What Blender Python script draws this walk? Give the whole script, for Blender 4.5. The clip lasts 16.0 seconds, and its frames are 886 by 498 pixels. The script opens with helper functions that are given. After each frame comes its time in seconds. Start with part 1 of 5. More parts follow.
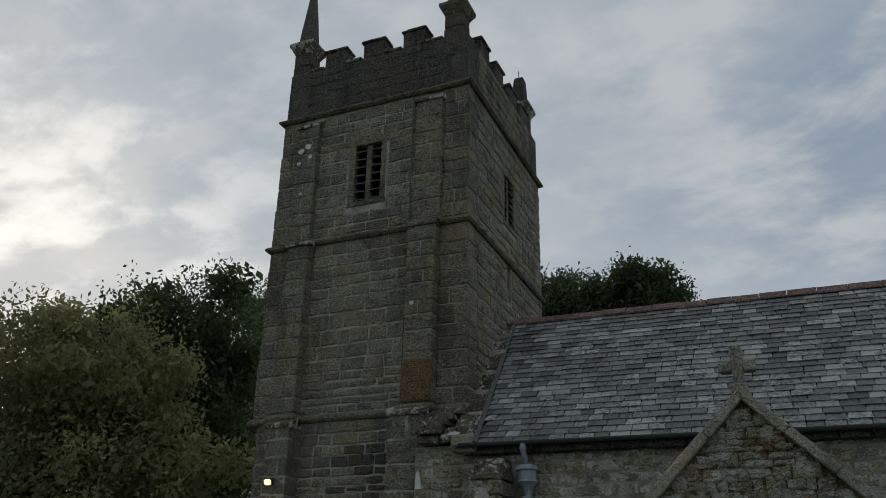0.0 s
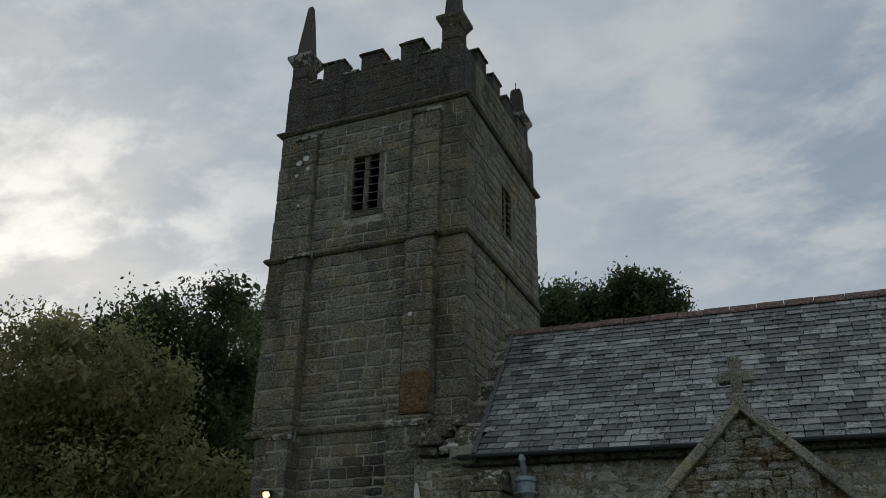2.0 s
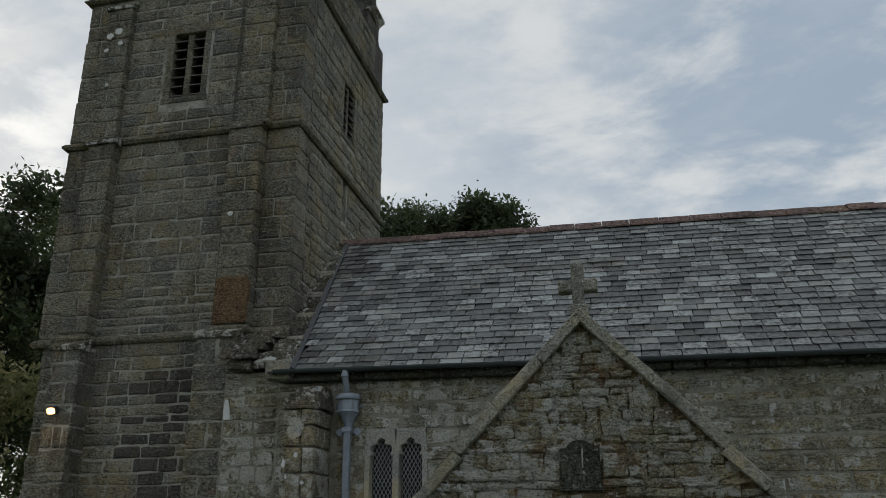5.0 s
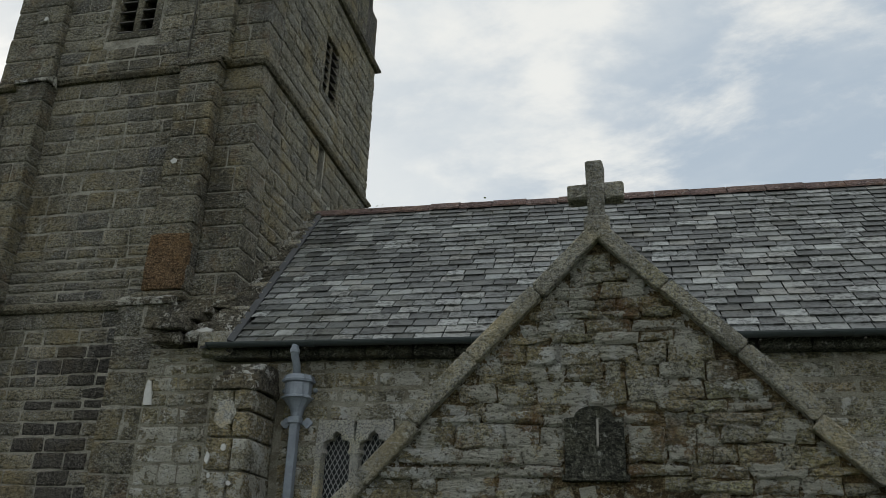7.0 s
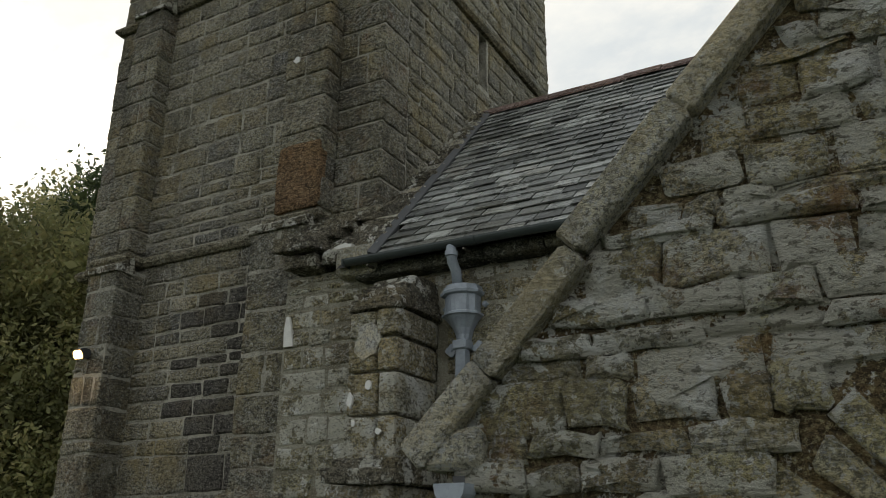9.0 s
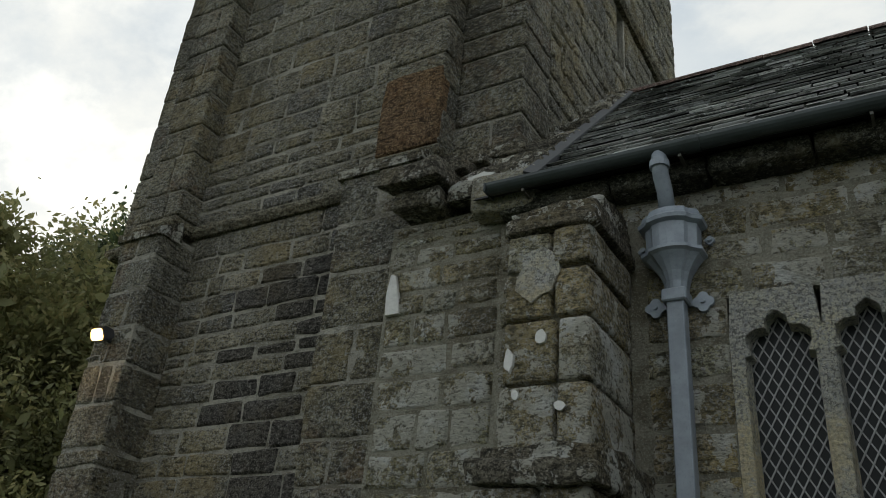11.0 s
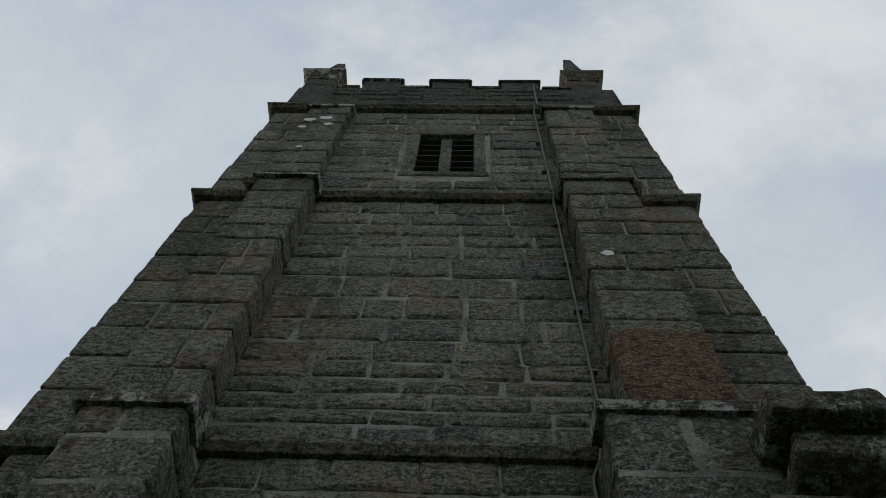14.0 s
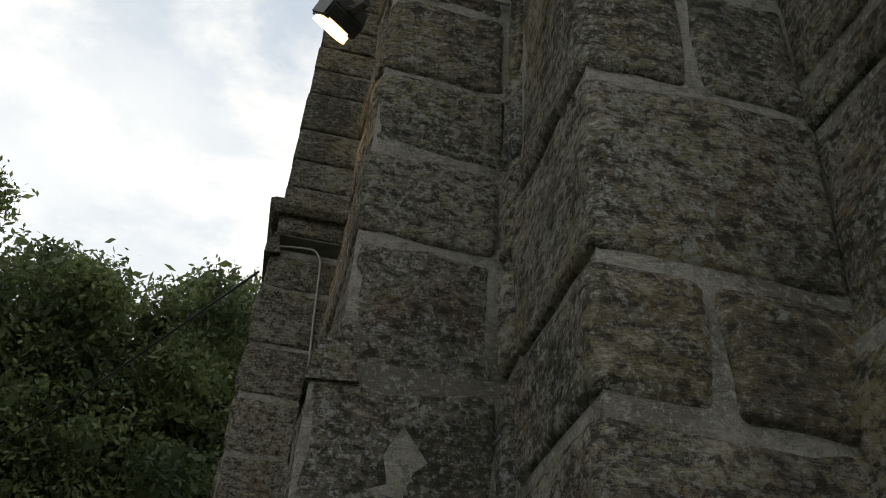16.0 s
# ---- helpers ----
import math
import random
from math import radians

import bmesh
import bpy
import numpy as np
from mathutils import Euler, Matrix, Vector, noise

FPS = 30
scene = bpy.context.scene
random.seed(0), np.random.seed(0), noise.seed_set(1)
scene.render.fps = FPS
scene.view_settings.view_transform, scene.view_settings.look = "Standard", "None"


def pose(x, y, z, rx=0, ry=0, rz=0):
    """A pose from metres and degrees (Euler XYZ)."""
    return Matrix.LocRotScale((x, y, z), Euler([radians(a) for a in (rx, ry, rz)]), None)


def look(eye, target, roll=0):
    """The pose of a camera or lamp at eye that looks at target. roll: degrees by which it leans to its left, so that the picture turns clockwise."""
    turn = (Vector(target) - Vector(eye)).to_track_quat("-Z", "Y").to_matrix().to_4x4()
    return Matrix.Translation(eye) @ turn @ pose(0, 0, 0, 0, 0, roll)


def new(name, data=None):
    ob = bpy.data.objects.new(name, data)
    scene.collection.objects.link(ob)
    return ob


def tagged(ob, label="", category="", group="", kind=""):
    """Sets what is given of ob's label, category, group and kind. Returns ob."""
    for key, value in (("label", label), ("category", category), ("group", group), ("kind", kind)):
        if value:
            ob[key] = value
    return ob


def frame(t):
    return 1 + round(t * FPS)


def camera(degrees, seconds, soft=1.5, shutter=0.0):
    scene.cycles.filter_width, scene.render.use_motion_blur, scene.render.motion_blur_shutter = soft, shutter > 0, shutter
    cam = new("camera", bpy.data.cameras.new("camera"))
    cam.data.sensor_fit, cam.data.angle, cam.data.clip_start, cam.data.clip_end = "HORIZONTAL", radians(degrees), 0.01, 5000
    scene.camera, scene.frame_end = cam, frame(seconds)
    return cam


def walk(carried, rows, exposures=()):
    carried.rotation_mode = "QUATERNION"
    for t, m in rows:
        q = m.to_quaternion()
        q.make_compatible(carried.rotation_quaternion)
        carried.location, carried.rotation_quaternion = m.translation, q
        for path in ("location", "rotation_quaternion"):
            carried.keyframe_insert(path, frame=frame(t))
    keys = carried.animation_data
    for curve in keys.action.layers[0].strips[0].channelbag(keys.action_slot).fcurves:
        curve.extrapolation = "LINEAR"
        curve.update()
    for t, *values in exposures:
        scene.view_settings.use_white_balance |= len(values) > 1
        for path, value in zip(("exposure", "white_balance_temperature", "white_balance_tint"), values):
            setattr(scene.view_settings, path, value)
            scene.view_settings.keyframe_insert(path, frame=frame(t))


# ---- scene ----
cam = camera(56.3, 16.0, soft=0.7)
PATH = [
    (0, (0.641, -0.661, 1.688), (-0.091, 1.011, 2.504), 1.2),
    (0.5, (0.621, -0.71, 1.694), (-0.099, 0.958, 2.531), 1.2),
    (1, (0.637, -0.704, 1.695), (-0.056, 0.972, 2.539), 0.9),
    (1.5, (0.644, -0.701, 1.691), (-0.055, 0.971, 2.535), 0.9),
    (2, (0.63, -0.707, 1.691), (-0.091, 0.959, 2.53), 0.9),
    (2.5, (0.628, -0.714, 1.703), (-0.108, 0.943, 2.546), 0.5),
    (3, (0.615, -0.721, 1.704), (-0.123, 0.928, 2.562), 0.5),
    (3.5, (0.61, -0.653, 1.711), (-0.144, 1.006, 2.534), 0.9),
    (4, (0.576, -0.362, 1.738), (-0.168, 1.369, 2.409), 1.1),
    (4.5, (0.64, 0.096, 1.869), (0.091, 1.903, 2.53), 0.5),
    (4.7, (0.582, 0.404, 1.883), (0.159, 2.242, 2.548), -0.7),
    (6.8, (0.28, 3.38, 1.698), (-0.116, 5.183, 2.468), 1.3),
    (7, (0.239, 3.71, 1.681), (-0.186, 5.506, 2.451), 1.9),
    (7.5, (0.159, 4.471, 1.672), (-0.324, 6.259, 2.426), 3.2),
    (8, (0.096, 5.281, 1.694), (-0.506, 7.059, 2.386), 2.1),
    (8.5, (-0.043, 5.984, 1.725), (-0.757, 7.71, 2.439), 3.9),
    (9, (-0.303, 6.649, 1.76), (-1.229, 8.276, 2.463), 0.5),
    (9.2, (-0.426, 6.882, 1.732), (-1.397, 8.486, 2.43), -0.6),
    (11.3, (-2.995, 8.842, 1.379), (-3.904, 10.237, 2.487), 8.1),
    (11.5, (-3.29, 8.978, 1.449), (-4.124, 10.266, 2.733), 9.7),
    (12, (-3.982, 9.391, 1.477), (-4.668, 10.42, 3.049), 13.8),
    (12.5, (-4.789, 9.67, 1.463), (-5.292, 10.671, 3.12), 11.2),
    (13, (-5.565, 9.975, 1.511), (-6.003, 10.961, 3.196), 12.0),
    (13.5, (-6.388, 10.24, 1.57), (-6.682, 11.056, 3.372), 14.8),
    (14, (-7.137, 10.614, 1.617), (-7.204, 11.431, 3.441), 5.1),
    (14.5, (-7.961, 11.049, 1.638), (-7.962, 12.166, 3.297), 5.7),
    (14.8, (-8.492, 11.404, 1.651), (-8.428, 12.709, 3.166), 1.5),
    (15, (-8.822, 11.57, 1.59), (-8.693, 13.015, 2.966), -1.9),
    (15.3, (-9.255, 11.816, 1.616), (-9.085, 13.305, 2.941), -0.3),
    (15.5, (-9.545, 11.952, 1.582), (-9.315, 13.45, 2.887), 0.7),
    (15.6, (-9.67, 12.002, 1.585), (-9.425, 13.525, 2.859), 1.5),
    (16, (-10.137, 12.337, 1.478), (-9.854, 13.926, 2.659), 4.8),
]
EXPOSURES = [(0.0, -0.35, 6500, 8), (3.5, -0.35, 6500, 8), (4.5, -0.1, 6600, 8), (7.0, 0.38, 7000, 8), (8.0, 0.58, 7200, 8), (9.0, 0.58, 7400, 8), (11.5, 0.32, 6800, 6), (12.0, 0.0, 6700, 7), (12.5, -0.08, 6700, 8), (14.0, 0.1, 6500, 8),
             (14.5, 0.45, 6900, 8), (15.0, 0.75, 7100, 9), (15.4, 0.85, 7100, 9), (16.0, 0.75, 7200, 10)]
SKY_STRENGTH = 0.93
U = 1.15  # the plan is drawn in units of 1.15 m
walk(cam, [(t, look(eye, target, roll)) for t, eye, target, roll in PATH], EXPOSURES)

# ---- world and sun: cloudy evening sky, sun low behind thin cloud ----
SUN = Vector((-0.765, 0.56, 0.36)).normalized()
world = bpy.data.worlds.new("sky")
scene.world = world
world.use_nodes = True
wt = world.node_tree
wt.nodes.clear()


def wn(kind, **values):
    n = wt.nodes.new(kind)
    for k, v in values.items():
        n.inputs[k].default_value = v
    return n


def wmath(op, a, b=None, clamp=False):
    n = wt.nodes.new("ShaderNodeMath")
    n.operation, n.use_clamp = op, clamp
    for i, v in enumerate((a, b)):
        if v is None:
            continue
        if isinstance(v, (int, float)):
            n.inputs[i].default_value = v
        else:
            wt.links.new(v, n.inputs[i])
    return n.outputs[0]


def wmix(fac, a, b, mode="MIX"):
    n = wt.nodes.new("ShaderNodeMix")
    n.data_type, n.blend_type = "RGBA", mode
    for i, v in ((0, fac), (6, a), (7, b)):
        if isinstance(v, (int, float)):
            n.inputs[i].default_value = v
        elif isinstance(v, tuple):
            n.inputs[i].default_value = (*v, 1)
        else:
            wt.links.new(v, n.inputs[i])
    return n.outputs[2]


sky = wt.nodes.new("ShaderNodeTexSky")
sky.sky_type, sky.sun_disc = "NISHITA", False
sky.sun_elevation, sky.sun_rotation = math.asin(SUN.z), math.atan2(SUN.x, SUN.y)
coord = wt.nodes.new("ShaderNodeTexCoord").outputs["Generated"]
split = wt.nodes.new("ShaderNodeSeparateXYZ")
wt.links.new(coord, split.inputs[0])
height = wmath("ADD", wmath("MAXIMUM", split.outputs[2], 0.0), 0.22)
plane = wt.nodes.new("ShaderNodeCombineXYZ")
wt.links.new(wmath("DIVIDE", split.outputs[0], height), plane.inputs[0])
wt.links.new(wmath("DIVIDE", split.outputs[1], height), plane.inputs[1])


def cloud(scale, detail, seed, lo, hi):
    n = wn("ShaderNodeTexNoise", Scale=scale, Detail=detail, Roughness=0.60, Distortion=0.15)
    m = wt.nodes.new("ShaderNodeMapping")
    m.inputs["Location"].default_value = (seed, seed * 0.7, 0)
    m.inputs["Rotation"].default_value = (0, 0, 0.5)
    m.inputs["Scale"].default_value = (1, 1.35, 1)
    wt.links.new(plane.outputs[0], m.inputs[0])
    wt.links.new(m.outputs[0], n.inputs["Vector"])
    r = wt.nodes.new("ShaderNodeMapRange")
    r.interpolation_type = "SMOOTHSTEP"
    r.inputs[1].default_value, r.inputs[2].default_value = lo, hi
    wt.links.new(n.outputs["Fac"], r.inputs[0])
    return r.outputs[0]


dot = wt.nodes.new("ShaderNodeVectorMath")
dot.operation = "DOT_PRODUCT"
wt.links.new(coord, dot.inputs[0])
dot.inputs[1].default_value = SUN
toward = wmath("MAXIMUM", dot.outputs["Value"], 0.0)
glow = wmath("POWER", toward, 26.0)
halo = wmath("POWER", toward, 3.0)
veil = wmix(cloud(0.9, 8, 3.1, 0.34, 0.62), (0.36, 0.445, 0.56), (0.60, 0.655, 0.72))
veil = wmix(cloud(3.0, 9, 8.3, 0.44, 0.66), veil, (0.74, 0.765, 0.79))
veil = wmix(wmath("MULTIPLY", halo, 0.22), veil, (0.80, 0.81, 0.82))
lit = wmath("MULTIPLY", glow, cloud(2.6, 7, 1.4, 0.44, 0.60))
veil = wmix(wmath("MULTIPLY", lit, 1.0, True), veil, (1.28, 1.26, 1.22))
skylight = wmix(1.0, sky.outputs[0], (0.10, 0.10, 0.10), "MULTIPLY")
both = wmix(0.88, skylight, veil)
back = wt.nodes.new("ShaderNodeBackground")
back.inputs["Strength"].default_value = SKY_STRENGTH
wt.links.new(both, back.inputs[0])
wt.links.new(back.outputs[0], wt.nodes.new("ShaderNodeOutputWorld").inputs[0])

sun = new("sun", bpy.data.lights.new("sun", "SUN"))
sun.data.energy, sun.data.angle, sun.data.color = 0.6, radians(25), (1.0, 0.95, 0.88)
sun.matrix_world = look(SUN * 50, (0, 0, 0))


# ---- materials ----
def material(name):
    m = bpy.data.materials.new(name)
    m.use_nodes = True
    return m, m.node_tree, m.node_tree.nodes["Principled BSDF"]


def put(nt, socket, v):
    if isinstance(v, (int, float)):
        socket.default_value = v
    elif isinstance(v, tuple):
        socket.default_value = (*v, 1) if len(v) == 3 else v
    else:
        nt.links.new(v, socket)


def mix(nt, fac, a, b, mode="MIX"):
    n = nt.nodes.new("ShaderNodeMix")
    n.data_type, n.blend_type = "RGBA", mode
    for i, v in ((0, fac), (6, a), (7, b)):
        put(nt, n.inputs[i], v)
    return n.outputs[2]


def calc(nt, op, a, b, clamp=False):
    n = nt.nodes.new("ShaderNodeMath")
    n.operation, n.use_clamp = op, clamp
    put(nt, n.inputs[0], a)
    put(nt, n.inputs[1], b)
    return n.outputs[0]


def grain(nt, scale, detail=4.0, rough=0.55, lo=None, hi=None, stretch=(1, 1, 1), shift=0.0, kind="noise"):
    c = nt.nodes.new("ShaderNodeTexCoord")
    mp = nt.nodes.new("ShaderNodeMapping")
    mp.inputs["Scale"].default_value = stretch
    mp.inputs["Location"].default_value = (shift, shift * 0.6, shift * 1.3)
    nt.links.new(c.outputs["Object"], mp.inputs[0])
    if kind == "noise":
        n = nt.nodes.new("ShaderNodeTexNoise")
        n.inputs["Detail"].default_value, n.inputs["Roughness"].default_value = detail, rough
        out = n.outputs["Fac"]
    else:
        n = nt.nodes.new("ShaderNodeTexVoronoi")
        out = n.outputs["Distance"]
    n.inputs["Scale"].default_value = scale
    nt.links.new(mp.outputs[0], n.inputs["Vector"])
    if lo is None:
        return out
    r = nt.nodes.new("ShaderNodeMapRange")
    r.interpolation_type = "SMOOTHSTEP"
    r.inputs[1].default_value, r.inputs[2].default_value = lo, hi
    nt.links.new(out, r.inputs[0])
    return r.outputs[0]


def ramp(nt, fac, stops):
    n = nt.nodes.new("ShaderNodeValToRGB")
    n.color_ramp.interpolation = "LINEAR"
    while len(n.color_ramp.elements) < len(stops):
        n.color_ramp.elements.new(0.5)
    for e, (p, c) in zip(n.color_ramp.elements, stops):
        e.position, e.color = p, (*c, 1)
    nt.links.new(fac, n.inputs[0])
    return n.outputs[0]


def chance(nt, joined):
    if joined:
        return nt.nodes.new("ShaderNodeNewGeometry").outputs["Random Per Island"]
    return nt.nodes.new("ShaderNodeObjectInfo").outputs["Random"]


def bump(nt, bsdf, height, strength, distance):
    b = nt.nodes.new("ShaderNodeBump")
    b.inputs["Strength"].default_value, b.inputs["Distance"].default_value = strength, distance
    nt.links.new(height, b.inputs["Height"])
    nt.links.new(b.outputs[0], bsdf.inputs["Normal"])


def stone_material(name, tones, joined=False, lichen=0.5, crust=0.0, dark=0.5, rust=0.0, pale=(0.50, 0.50, 0.45), relief=1.0, pit_shade=0.8):
    """Weathered granite: a tone for each stone, coarse crystals, dark algae, pale lichen, a white crust on some stones,
    and shade painted into the pits.
    """
    m, nt, b = material(name)
    rnd = chance(nt, joined)
    n = len(tones)
    col = ramp(nt, rnd, [(i / max(1, n - 1), t) for i, t in enumerate(tones)])
    mean = tuple(sum(t[k] for t in tones) / n for k in range(3))
    col = mix(nt, grain(nt, 1.7, 6, 0.65, 0.40, 0.70), col, (mean[0] * 1.12, mean[1] * 1.08, mean[2] * 0.88))
    col = mix(nt, calc(nt, "MULTIPLY", grain(nt, 3.2, 9, 0.72, 0.46, 0.64, shift=3), dark), col, tuple(c * 0.22 for c in mean))
    # dark specks on the bump's low points, standing in for shade there
    col = mix(nt, calc(nt, "MULTIPLY", grain(nt, 48, 5, 0.8, 0.50, 0.55, shift=1), 0.80), col, tuple(c * 0.20 for c in mean))
    col = mix(nt, calc(nt, "MULTIPLY", grain(nt, 62, 4, 0.78, 0.53, 0.58, shift=9), 0.75), col, tuple(min(0.62, c * 2.7) for c in mean))
    if rust:
        col = mix(nt, calc(nt, "MULTIPLY", grain(nt, 3.1, 6, 0.65, 0.50, 0.68, shift=21), rust), col, (0.24, 0.105, 0.035))
    col = mix(nt, calc(nt, "MULTIPLY", grain(nt, 1.1, 7, 0.68, 0.50, 0.66, shift=27), 0.55), col, (mean[0] * 1.35, mean[1] * 1.15, mean[2] * 0.75))
    col = mix(nt, calc(nt, "MULTIPLY", grain(nt, 1.5, 8, 0.7, 0.49, 0.60, stretch=(1, 1, 0.4), shift=17), 0.62 * min(1.0, dark + 0.3)), col, tuple(c * 0.27 for c in mean))
    # rough-dressed face: shade coloured into pits in level layers, crests between coloured paler
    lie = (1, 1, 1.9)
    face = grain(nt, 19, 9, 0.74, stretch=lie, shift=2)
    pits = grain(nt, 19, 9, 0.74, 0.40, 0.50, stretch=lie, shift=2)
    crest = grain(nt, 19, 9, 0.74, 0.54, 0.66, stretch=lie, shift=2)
    col = mix(nt, calc(nt, "MULTIPLY", calc(nt, "SUBTRACT", 1.0, pits), pit_shade), col, tuple(c * 0.15 for c in mean))
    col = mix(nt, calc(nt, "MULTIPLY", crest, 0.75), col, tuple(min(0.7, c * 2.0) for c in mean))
    spots = calc(nt, "MULTIPLY", grain(nt, 15, 9, 0.78, 0.585, 0.615, shift=5), lichen)
    col = mix(nt, spots, col, pale)
    height = calc(nt, "ADD", calc(nt, "MULTIPLY", grain(nt, 48, 6, 0.8, shift=1), -0.5), calc(nt, "MULTIPLY", face, 1.5))
    if crust:
        turned = calc(nt, "FRACT", calc(nt, "MULTIPLY", rnd, 37.7), 0.0)
        push = calc(nt, "MULTIPLY", calc(nt, "SUBTRACT", turned, 1.0 - crust), 0.10)
        body = calc(nt, "ADD", grain(nt, 5.5, 8, 0.64, shift=13), push)
        body = calc(nt, "ADD", body, calc(nt, "MULTIPLY", calc(nt, "SUBTRACT", grain(nt, 34, 6, 0.75, shift=7), 0.5), 0.42))
        body = calc(nt, "ADD", body, calc(nt, "MULTIPLY", calc(nt, "SUBTRACT", grain(nt, 0.8, 3, 0.5, shift=19), 0.5), 0.32))
        r = nt.nodes.new("ShaderNodeMapRange")
        r.interpolation_type = "SMOOTHSTEP"
        r.inputs[1].default_value, r.inputs[2].default_value = 0.538, 0.556
        nt.links.new(body, r.inputs[0])
        white = mix(nt, grain(nt, 4.2, 6, 0.6, 0.50, 0.62, shift=31), (0.74, 0.72, 0.63), (0.92, 0.92, 0.88))
        col = mix(nt, calc(nt, "MULTIPLY", r.outputs[0], 0.85), col, white)
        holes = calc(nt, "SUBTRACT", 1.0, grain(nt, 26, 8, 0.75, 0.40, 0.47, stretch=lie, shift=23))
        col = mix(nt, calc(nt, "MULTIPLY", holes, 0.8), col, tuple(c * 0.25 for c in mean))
        height = calc(nt, "ADD", height, calc(nt, "MULTIPLY", r.outputs[0], 0.35))
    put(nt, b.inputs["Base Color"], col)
    b.inputs["Roughness"].default_value = 0.92
    b.inputs["Specular IOR Level"].default_value = 0.25
    bump(nt, b, height, 1.0, 0.06 * relief)
    return m


K = 3.1
GREY = [(0.060, 0.052, 0.040), (0.100, 0.087, 0.064), (0.135, 0.117, 0.084), (0.165, 0.140, 0.098), (0.110, 0.098, 0.075), (0.050, 0.046, 0.040), (0.145, 0.126, 0.09)]
BAND = [(0.034, 0.033, 0.033), (0.085, 0.076, 0.061), (0.125, 0.110, 0.082), (0.170, 0.142, 0.098), (0.070, 0.064, 0.054), (0.120, 0.098, 0.062), (0.040, 0.038, 0.036)]
RUBBLE = [(0.085, 0.064, 0.038), (0.155, 0.122, 0.075), (0.21, 0.165, 0.10), (0.11, 0.085, 0.05), (0.25, 0.21, 0.145), (0.17, 0.13, 0.075), (0.20, 0.175, 0.13)]
GREY, BAND, RUBBLE = ([(K * 0.95 * t[0], K * t[1], K * 1.02 * t[2]) for t in s] for s in (GREY, BAND, RUBBLE))
RUBBLE = [tuple(min(0.75, 1.4 * c) for c in t) for t in RUBBLE]
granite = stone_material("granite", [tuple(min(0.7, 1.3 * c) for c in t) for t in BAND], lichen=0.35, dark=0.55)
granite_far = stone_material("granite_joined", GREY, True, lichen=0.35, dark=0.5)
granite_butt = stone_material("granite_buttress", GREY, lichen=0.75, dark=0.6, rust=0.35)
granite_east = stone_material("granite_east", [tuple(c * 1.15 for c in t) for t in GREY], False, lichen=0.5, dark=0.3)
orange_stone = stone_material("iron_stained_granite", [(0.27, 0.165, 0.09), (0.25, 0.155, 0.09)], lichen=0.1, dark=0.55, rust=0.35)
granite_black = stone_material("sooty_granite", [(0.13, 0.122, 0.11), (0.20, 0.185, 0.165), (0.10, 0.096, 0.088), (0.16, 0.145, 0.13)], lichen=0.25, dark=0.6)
rubble = stone_material("rubble", RUBBLE, lichen=0.7, crust=0.68, dark=0.4, rust=0.75, relief=1.5, pit_shade=0.5)
rubble_far = stone_material("rubble_joined", RUBBLE, True, lichen=0.7, crust=0.68, dark=0.4, rust=0.75, relief=1.5, pit_shade=0.5)
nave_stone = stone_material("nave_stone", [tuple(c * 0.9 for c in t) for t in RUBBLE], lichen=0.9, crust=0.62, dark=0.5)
nave_far = stone_material("nave_stone_joined", [tuple(c * 0.9 for c in t) for t in RUBBLE], True, lichen=0.9, crust=0.62, dark=0.5)
coping_stone = stone_material("coping_stone", [(0.66, 0.62, 0.50), (0.74, 0.70, 0.58), (0.58, 0.54, 0.43)], lichen=0.8, dark=0.3, pale=(0.78, 0.78, 0.72), pit_shade=0.3)
cap_stone = stone_material("capping_stone", [(0.20, 0.18, 0.14), (0.27, 0.245, 0.19), (0.16, 0.145, 0.12)], lichen=0.9, crust=0.38, dark=0.6)
string_stone = stone_material("string_stone", [(0.27, 0.235, 0.175), (0.32, 0.28, 0.205), (0.215, 0.19, 0.15)], True, lichen=0.7, dark=0.55)
white_stone = stone_material("window_stone", [(0.80, 0.78, 0.70), (0.82, 0.80, 0.73)], lichen=0.3, dark=0.05, pit_shade=0.12)


def mortar_material(name, tone, dirt):
    m, nt, b = material(name)
    col = mix(nt, grain(nt, 2.6, 8, 0.7, 0.42, 0.62), tone, dirt)
    col = mix(nt, calc(nt, "MULTIPLY", grain(nt, 60, 5, 0.8, 0.50, 0.58, shift=4), 0.4), col, tuple(c * 0.35 for c in tone))
    col = mix(nt, calc(nt, "MULTIPLY", grain(nt, 14, 8, 0.75, 0.56, 0.62, shift=8), 0.45), col, tuple(c * 0.3 for c in dirt))
    col = mix(nt, calc(nt, "MULTIPLY", grain(nt, 75, 4, 0.75, 0.54, 0.60, shift=6), 0.6), col, tuple(min(0.7, c * 1.5) for c in tone))
    put(nt, b.inputs["Base Color"], col)
    b.inputs["Roughness"].default_value = 0.95
    b.inputs["Specular IOR Level"].default_value = 0.2
    bump(nt, b, calc(nt, "ADD", grain(nt, 45, 6, 0.8, shift=1), grain(nt, 11, 6, 0.65, shift=2)), 1.0, 0.05)
    return m


mortar = mortar_material("lime_mortar", (0.58, 0.55, 0.46), (0.27, 0.245, 0.19))
earth_mortar = stone_material("earth_mortar", [(0.27, 0.20, 0.115), (0.27, 0.20, 0.115)], lichen=0.8, crust=0.6, dark=0.5, rust=0.3, relief=1.3, pit_shade=0.5)
render_mortar = mortar_material("grey_mortar", (0.50, 0.47, 0.38), (0.26, 0.23, 0.17))


